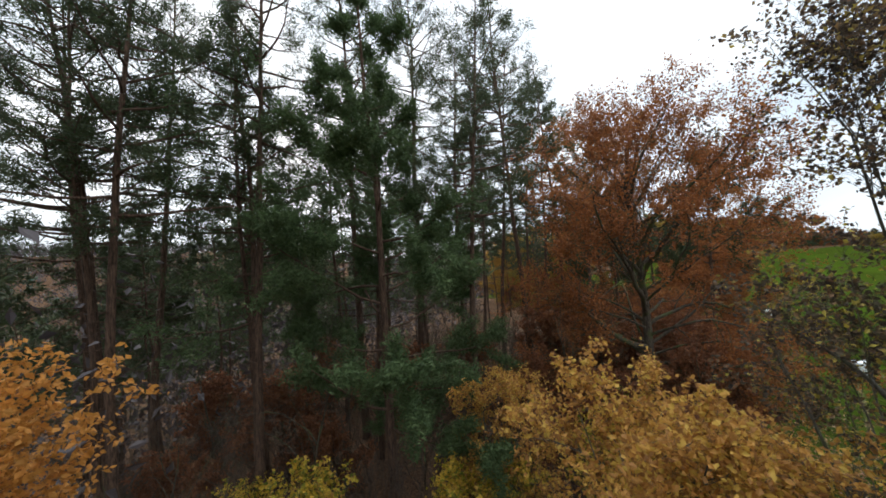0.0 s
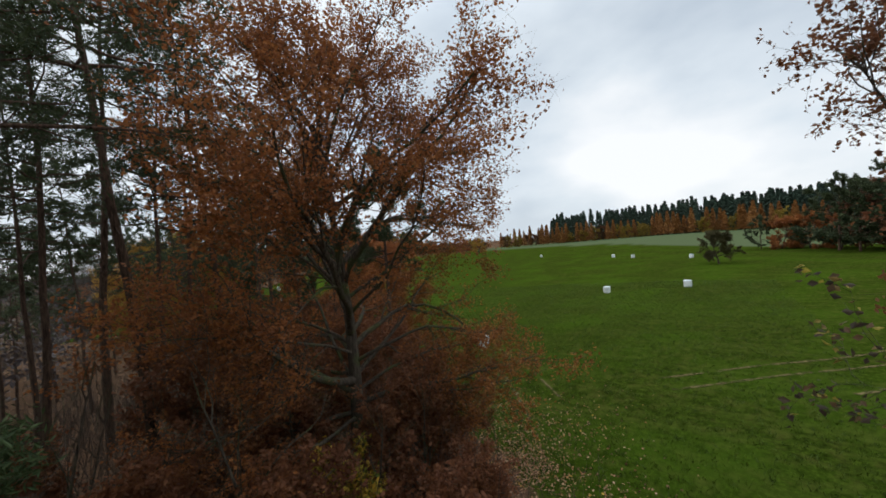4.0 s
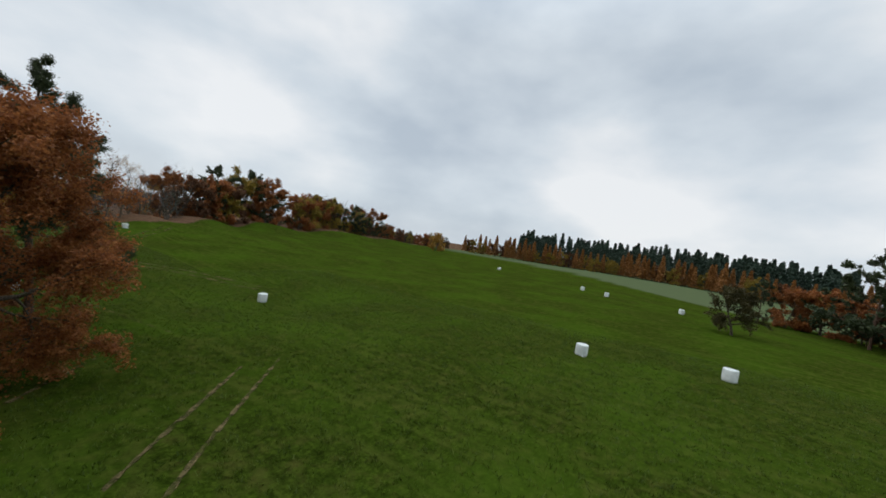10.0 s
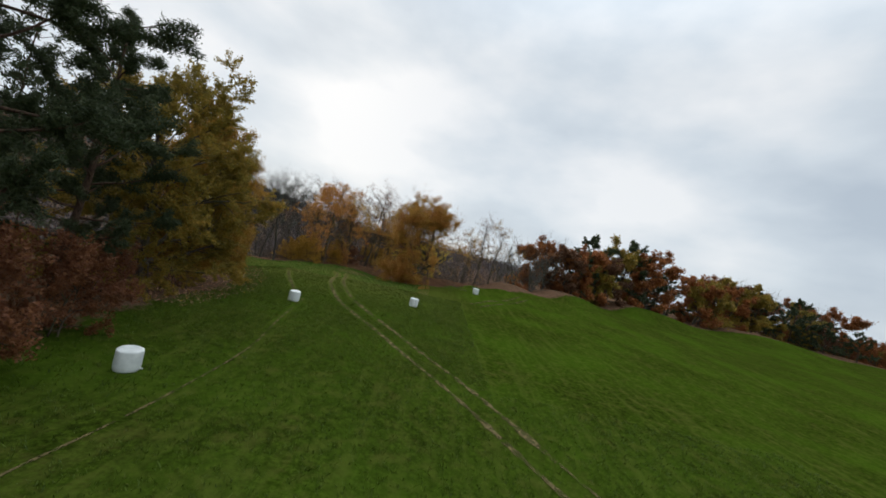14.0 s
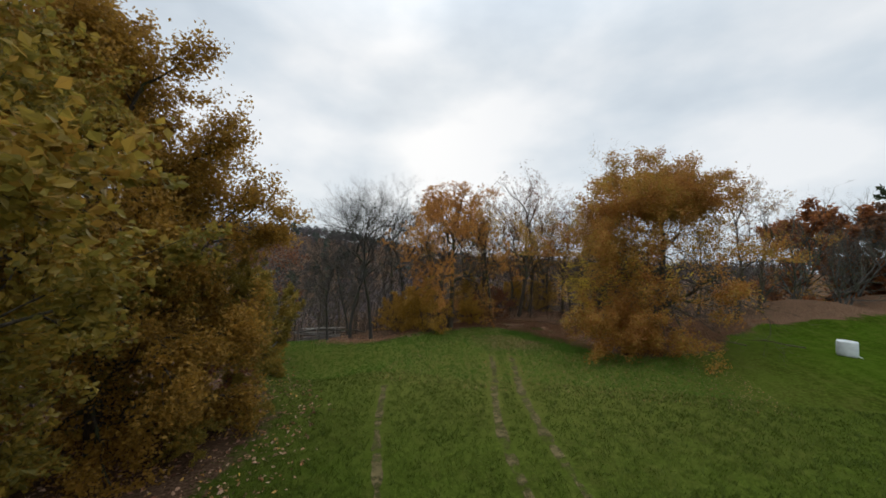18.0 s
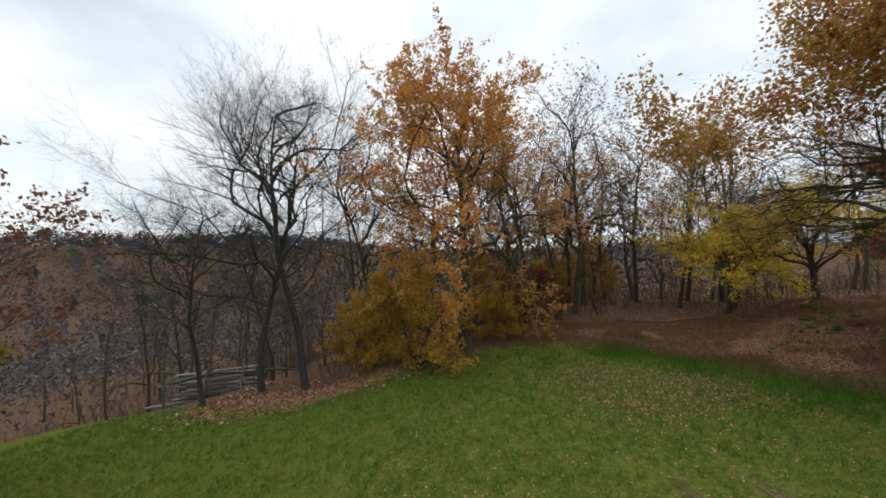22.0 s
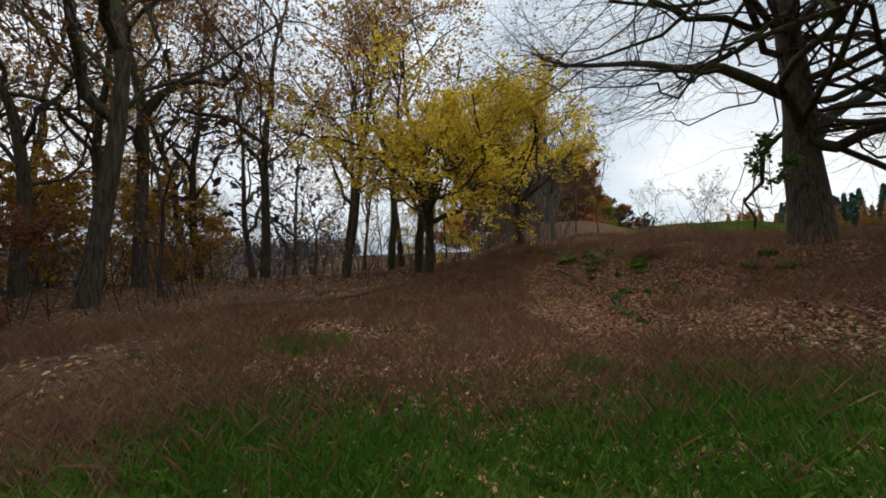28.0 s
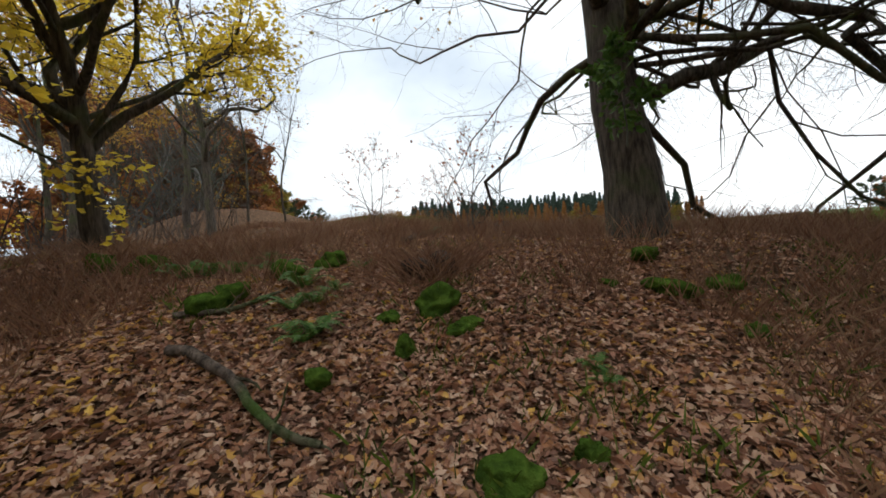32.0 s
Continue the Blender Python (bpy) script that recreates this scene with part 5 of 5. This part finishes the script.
for k, (x, y, sx, sy, sz) in enumerate(((58.15, 155.6, 0.24, 0.21, 0.23), (58.16, 154.98, 0.27, 0.22, 0.22), (56.59, 152.97, 0.31, 0.19, 0.2), (58.52, 152.39, 0.27, 0.2, 0.2), (57.74, 152.75, 0.2, 0.17, 0.19), (56.51, 150.68, 0.23, 0.17, 0.19), (55.8, 150.98, 0.09, 0.08, 0.13), (55.43, 151.57, 0.12, 0.09, 0.11), (54.61, 150.32, 0.16, 0.13, 0.12), (56.17, 150.44, 0.18, 0.11, 0.09), (57.75, 147.81, 0.24, 0.18, 0.15), (56.78, 148.04, 0.25, 0.18, 0.14), (56.35, 151.17, 0.1, 0.09, 0.08), (57.0, 148.63, 0.1, 0.09, 0.08), (56.83, 147.39, 0.2, 0.16, 0.14), (59.89, 154.74, 0.22, 0.14, 0.12), (54.73, 149.8, 0.1, 0.05, 0.12), (55.92, 147.83, 0.14, 0.1, 0.1), (51.2, 148.0, 0.12, 0.1, 0.1), (52.6, 149.25, 0.11, 0.1, 0.1), (54.0, 150.3, 0.1, 0.09, 0.12), (55.7, 155.1, 0.2, 0.14, 0.1))):
    lump("mossy_stone", x, y, (1.35 * sx, 1.35 * sy, 1.7 * sz), 120 + k, MOSS_MAT, "moss-covered stone half buried in fallen leaves", "stone", group="mossy stones")
lump("root_mound", 57.56, 150.75, (0.42, 0.34, 0.42), 140, SOIL_MAT, "dark earthy root mound with overhanging grass", "mound", 0.3)
cover("mound_grass", *blades(np.random.default_rng(141), 57.56 + np.random.default_rng(142).normal(0, 0.2, 60), 150.75 + np.random.default_rng(143).normal(0, 0.2, 60), 12, 0.4, 0.005, 0.05, 0.8), STRAW_MAT, "dry grass hanging over the root mound", "grass")


def fallen(name, points, radius, mat, label, twigs=4, seed=1, stand_off=0.0):
    """A fallen limb that follows the ground, with broken side twigs."""
    rng = np.random.default_rng(seed)
    p = np.array(points, float)
    t = np.linspace(0, len(p) - 1, 12)
    x, y = np.interp(t, np.arange(len(p)), p[:, 0]), np.interp(t, np.arange(len(p)), p[:, 1])
    lift = np.interp(t, np.arange(len(p)), p[:, 2])
    pts = np.stack([x, y, ground(x, y) + radius * 0.6 + lift], 1)[None] + rng.normal(0, radius * 0.35, (1, 12, 3)) * [1, 1, 0.3]
    rad = np.linspace(radius, radius * 0.45, 12)[None]
    sets = [(pts, rad, 8)]
    if twigs:
        bp, br = children(rng, pts, rad, twigs, 0.15, 0.9, 0.22, 0.5, 4, 0.2, 0.05)
        sets.append((bp, br, 5))
    co, fa = tubes(sets)
    ob = tagged(new(name, mesh_from(name, co, fa, True)), label, "branch")
    ob.data.materials.append(mat)
    return ob


fallen("fallen_branch", [(55.71, 152.92, 0.04), (55.58, 152.51, 0.04), (55.21, 152.02, 0.04), (54.94, 151.72, 0.04), (54.81, 151.4, 0.04)], 0.05, ROT_MAT, "mossy fallen branch among the leaves", 6, 151)
fallen("fallen_branch", [(56.27, 153.26, 0.05), (56.33, 152.8, 0.05), (56.69, 152.57, 0.05), (57.08, 152.48, 0.05)], 0.035, ROT_MAT, "thin lichen-covered branch on the bank", 3, 152)
fallen("fallen_branch", [(53.2, 149.9, 0.0), (53.9, 150.4, 0.08)], 0.06, ROT_MAT, "short dead branch on the slope", 3, 153)
fallen("fallen_log", [(47.0, 157.6, 0.05), (49.8, 156.8, 0.0), (52.6, 157.2, 0.05)], 0.11, ROT_MAT, "fallen log lying between the trunks", 4, 154)
fallen("fallen_log", [(62.6, 150.4, 0.0), (60.4, 151.4, 0.05)], 0.12, ROT_MAT, "rotting log behind the great oak", 3, 155)
fallen("dead_branch", [(66.0, 143.6, 0.25), (64.2, 144.6, 0.45), (62.6, 144.2, 0.1)], 0.05, ROT_MAT, "bare dead branch lying in the tall grass", 6, 156)
fallen("dead_branch", [(70.0, 143.0, 0.2), (68.0, 144.4, 0.5), (66.6, 145.6, 0.2)], 0.05, ROT_MAT, "crooked dead branch at the meadow's rim", 6, 157)
for k, (x, y) in enumerate(((63.0, 152.4), (61.0, 149.9), (66.0, 150.6))):
    sap = broadleaf("dead_shrub", 160 + k, 2.6, 1.0, 0.1, 0.02, 160, 0.05, LEAF_RUSSET, BARK_GREY, "small bare shrub on the crest", low=0.2, limbs=5, sub=5, twig=4, stems=3, upright=0.4)
    stand(sap, x, y, 40 * k)


def fern(seed):
    """A fern of arching fronds, each a rib with rows of leaflets."""
    rng = np.random.default_rng(seed)
    ob = tagged(new("fern"), "green fern growing out of the leaf litter", "fern", "ferns on the bank")
    for k in range(8):
        a, tall, reach = k * 0.785 + rng.normal(0, 0.2), 0.16 + 0.1 * rng.random(), 0.34 + 0.14 * rng.random()
        t = np.linspace(0, 1, 15)
        rib = np.stack([np.cos(a) * reach * t, np.sin(a) * reach * t, tall * np.sin(t * 2.3)], 1)
        side = np.array([-np.sin(a), np.cos(a), 0])
        wide = 0.085 * np.sin(np.pi * (0.12 + 0.86 * t))[:, None]
        cos, fas, base = [], [], 0
        for sgn in (-1, 1):
            p, q = rib[1:-1], rib[1:-1] + side * sgn * wide[1:-1] + (rib[2:] - rib[1:-1]) * 0.6 - [0, 0, 0.012]
            d = (rib[2:] - rib[:-2]) * 0.22
            quad = np.stack([p - d, p + d, q + d * 0.5, q - d * 0.3], 1)
            cos.append(quad.reshape(-1, 3))
            fas.append(base + np.arange(4 * len(p)).reshape(-1, 4))
            base += 4 * len(p)
        co, fa = tubes([(rib[None], np.full((1, 15), 0.004), 4)])
        part("frond", mesh_from("frond", np.concatenate([*cos, co]), np.concatenate([*fas, fa + base])), FERN_MAT, ob)
    return ob


FERN_MAT = leaf_material("fern_green", [(0.03, 0.07, 0.012), (0.07, 0.14, 0.022), (0.14, 0.21, 0.04)], 0.6, 0.3)
FERN = stand(fern(5), 57.99, 152.94, 0, 1.0, 0.0)
for k, (x, y, q) in enumerate(((57.24, 152.34, 1.0), (59.03, 153.57, 0.9), (55.94, 151.88, 0.8), (56.08, 151.82, 0.7), (57.84, 154.22, 1.1), (57.99, 154.0, 1.0), (56.51, 152.2, 0.8), (56.7, 152.02, 0.7), (57.06, 151.93, 0.6), (58.15, 151.82, 0.6), (55.56, 149.45, 0.45), (55.4, 149.42, 0.4), (58.18, 153.69, 0.9), (52.9, 149.6, 0.7), (53.2, 150.0, 0.5))):
    again(FERN, x, y, 50 * k, q, 0.0)
spr = np.random.default_rng(170)
sprig = stand(broadleaf("green_sprig", 171, 1.5, 0.55, 0.1, 0.012, 420, 0.09, FERN_MAT, BARK_GREY, "fresh green shoots growing from the great oak's bole", low=0.1, limbs=6, sub=5, twig=3), 58.2, 147.75)
sprig.location.z += 1.9

# ---- the collapsed timber stack at the valley's rim ----
def timber_stack(x, y, turn):
    rng = np.random.default_rng(181)
    ob = tagged(new("timber_stack"), "collapsed stack of grey weathered boards under a fallen tree", "timber stack")
    for k in range(26):
        lvl, long = k // 4, rng.uniform(2.6, 4.6)
        z = 0.15 + lvl * 0.33 + rng.normal(0, 0.04)
        y0 = (k % 4 - 1.5) * 0.45 + rng.normal(0, 0.1)
        bm = bmesh.new()
        bmesh.ops.create_cube(bm, size=1.0)
        bmesh.ops.scale(bm, verts=bm.verts, vec=(long, rng.uniform(0.18, 0.3), rng.uniform(0.05, 0.12)))
        bmesh.ops.bevel(bm, geom=bm.edges, offset=0.012, segments=1)
        bmesh.ops.transform(bm, matrix=pose(rng.normal(0, 0.5), y0, z, 0, rng.normal(0, 3), rng.normal(0, 7)), verts=bm.verts)
        me = bpy.data.meshes.new("board")
        bm.to_mesh(me)
        bm.free()
        part("board", me, PLANK_MAT, ob)
    for k, px in enumerate((-2.0, -0.4, 1.6)):
        pp, pr = limbs_from(rng, np.array([[px, -1.15, -0.3]]), np.array([[0.05, 0.0, 1.0]]), np.array([2.9]), np.array([0.09]), 6, 0.05, 0.0, 0.7)
        co, fa = tubes([(pp, pr, 8)])
        part("post", mesh_from("post", co, fa, True), PLANK_MAT, ob)
    z = float(ground(np.array([x]), np.array([y]))[0])
    ob.matrix_world = pose(x, y, z, 0, 0, turn) @ Matrix.Diagonal((1.35, 1.35, 1.35, 1))


timber_stack(17.0, 149.4, 25)
fallen("fallen_tree", [(14.5, 147.0, 2.2), (18.0, 148.6, 2.6), (21.5, 150.0, 1.0), (23.5, 151.0, 0.1)], 0.14, BARK_GREY, "fallen bare tree lying over the timber stack", 9, 182)


# ---- wheel tracks ----
def track_material():
    m, n, l, b = shader("bare_soil_track", 1.0, 0.0)
    t = noise_node(n, l, 3.0, 7, 0.65)
    l.new(ramp_node(n, l, t.outputs[0], [(0.3, (0.045, 0.040, 0.016)), (0.7, (0.17, 0.135, 0.065))]).outputs[0], b.inputs["Base Color"])
    gap = noise_node(n, l, 1.1, 7, 0.7)
    hole = ramp_node(n, l, gap.outputs[0], [(0.40, (0, 0, 0)), (0.56, (1, 1, 1))])
    clear, mx = n.new("ShaderNodeBsdfTransparent"), n.new("ShaderNodeMixShader")
    l.new(hole.outputs[0], mx.inputs[0])
    l.new(clear.outputs[0], mx.inputs[1])
    l.new(b.outputs[0], mx.inputs[2])
    l.new(mx.outputs[0], n["Material Output"].inputs[0])
    return m


TRACK_MAT = track_material()


def track(points, wide=0.34, seed=1):
    """A worn wheel rut that follows the ground."""
    rng = np.random.default_rng(seed)
    p = np.array(points, float)
    run = np.concatenate([[0], np.cumsum(np.hypot(*np.diff(p, axis=0).T))])
    t = np.arange(0, run[-1], 0.5)
    x, y = np.interp(t, run, p[:, 0]), np.interp(t, run, p[:, 1])
    for _ in range(12):
        x[1:-1], y[1:-1] = (x[:-2] + x[2:]) / 2, (y[:-2] + y[2:]) / 2
    dx, dy = np.gradient(x), np.gradient(y)
    q = np.hypot(dx, dy)
    w = wide * (0.5 + 0.14 * rng.normal(0, 1, len(t)))
    k = np.linspace(-1, 1, 3)
    gx, gy = x[:, None] - (dy / q * w)[:, None] * k, y[:, None] + (dx / q * w)[:, None] * k
    gz = ground(gx, gy) + 0.035
    co = np.stack([gx, gy, gz], -1).reshape(-1, 3)
    i = np.arange(len(co)).reshape(gx.shape)
    ob = tagged(new("track", mesh_from("track", co, np.stack([i[:-1, :-1], i[1:, :-1], i[1:, 1:], i[:-1, 1:]], -1).reshape(-1, 4), True)), "worn brown wheel rut in the meadow", "track", kind="structure")
    ob.data.materials.append(TRACK_MAT)


for k, line in enumerate(TRACKS):
    track(line, 0.22 if k < 6 else 0.12 if k == 11 else 0.38, 300 + k)
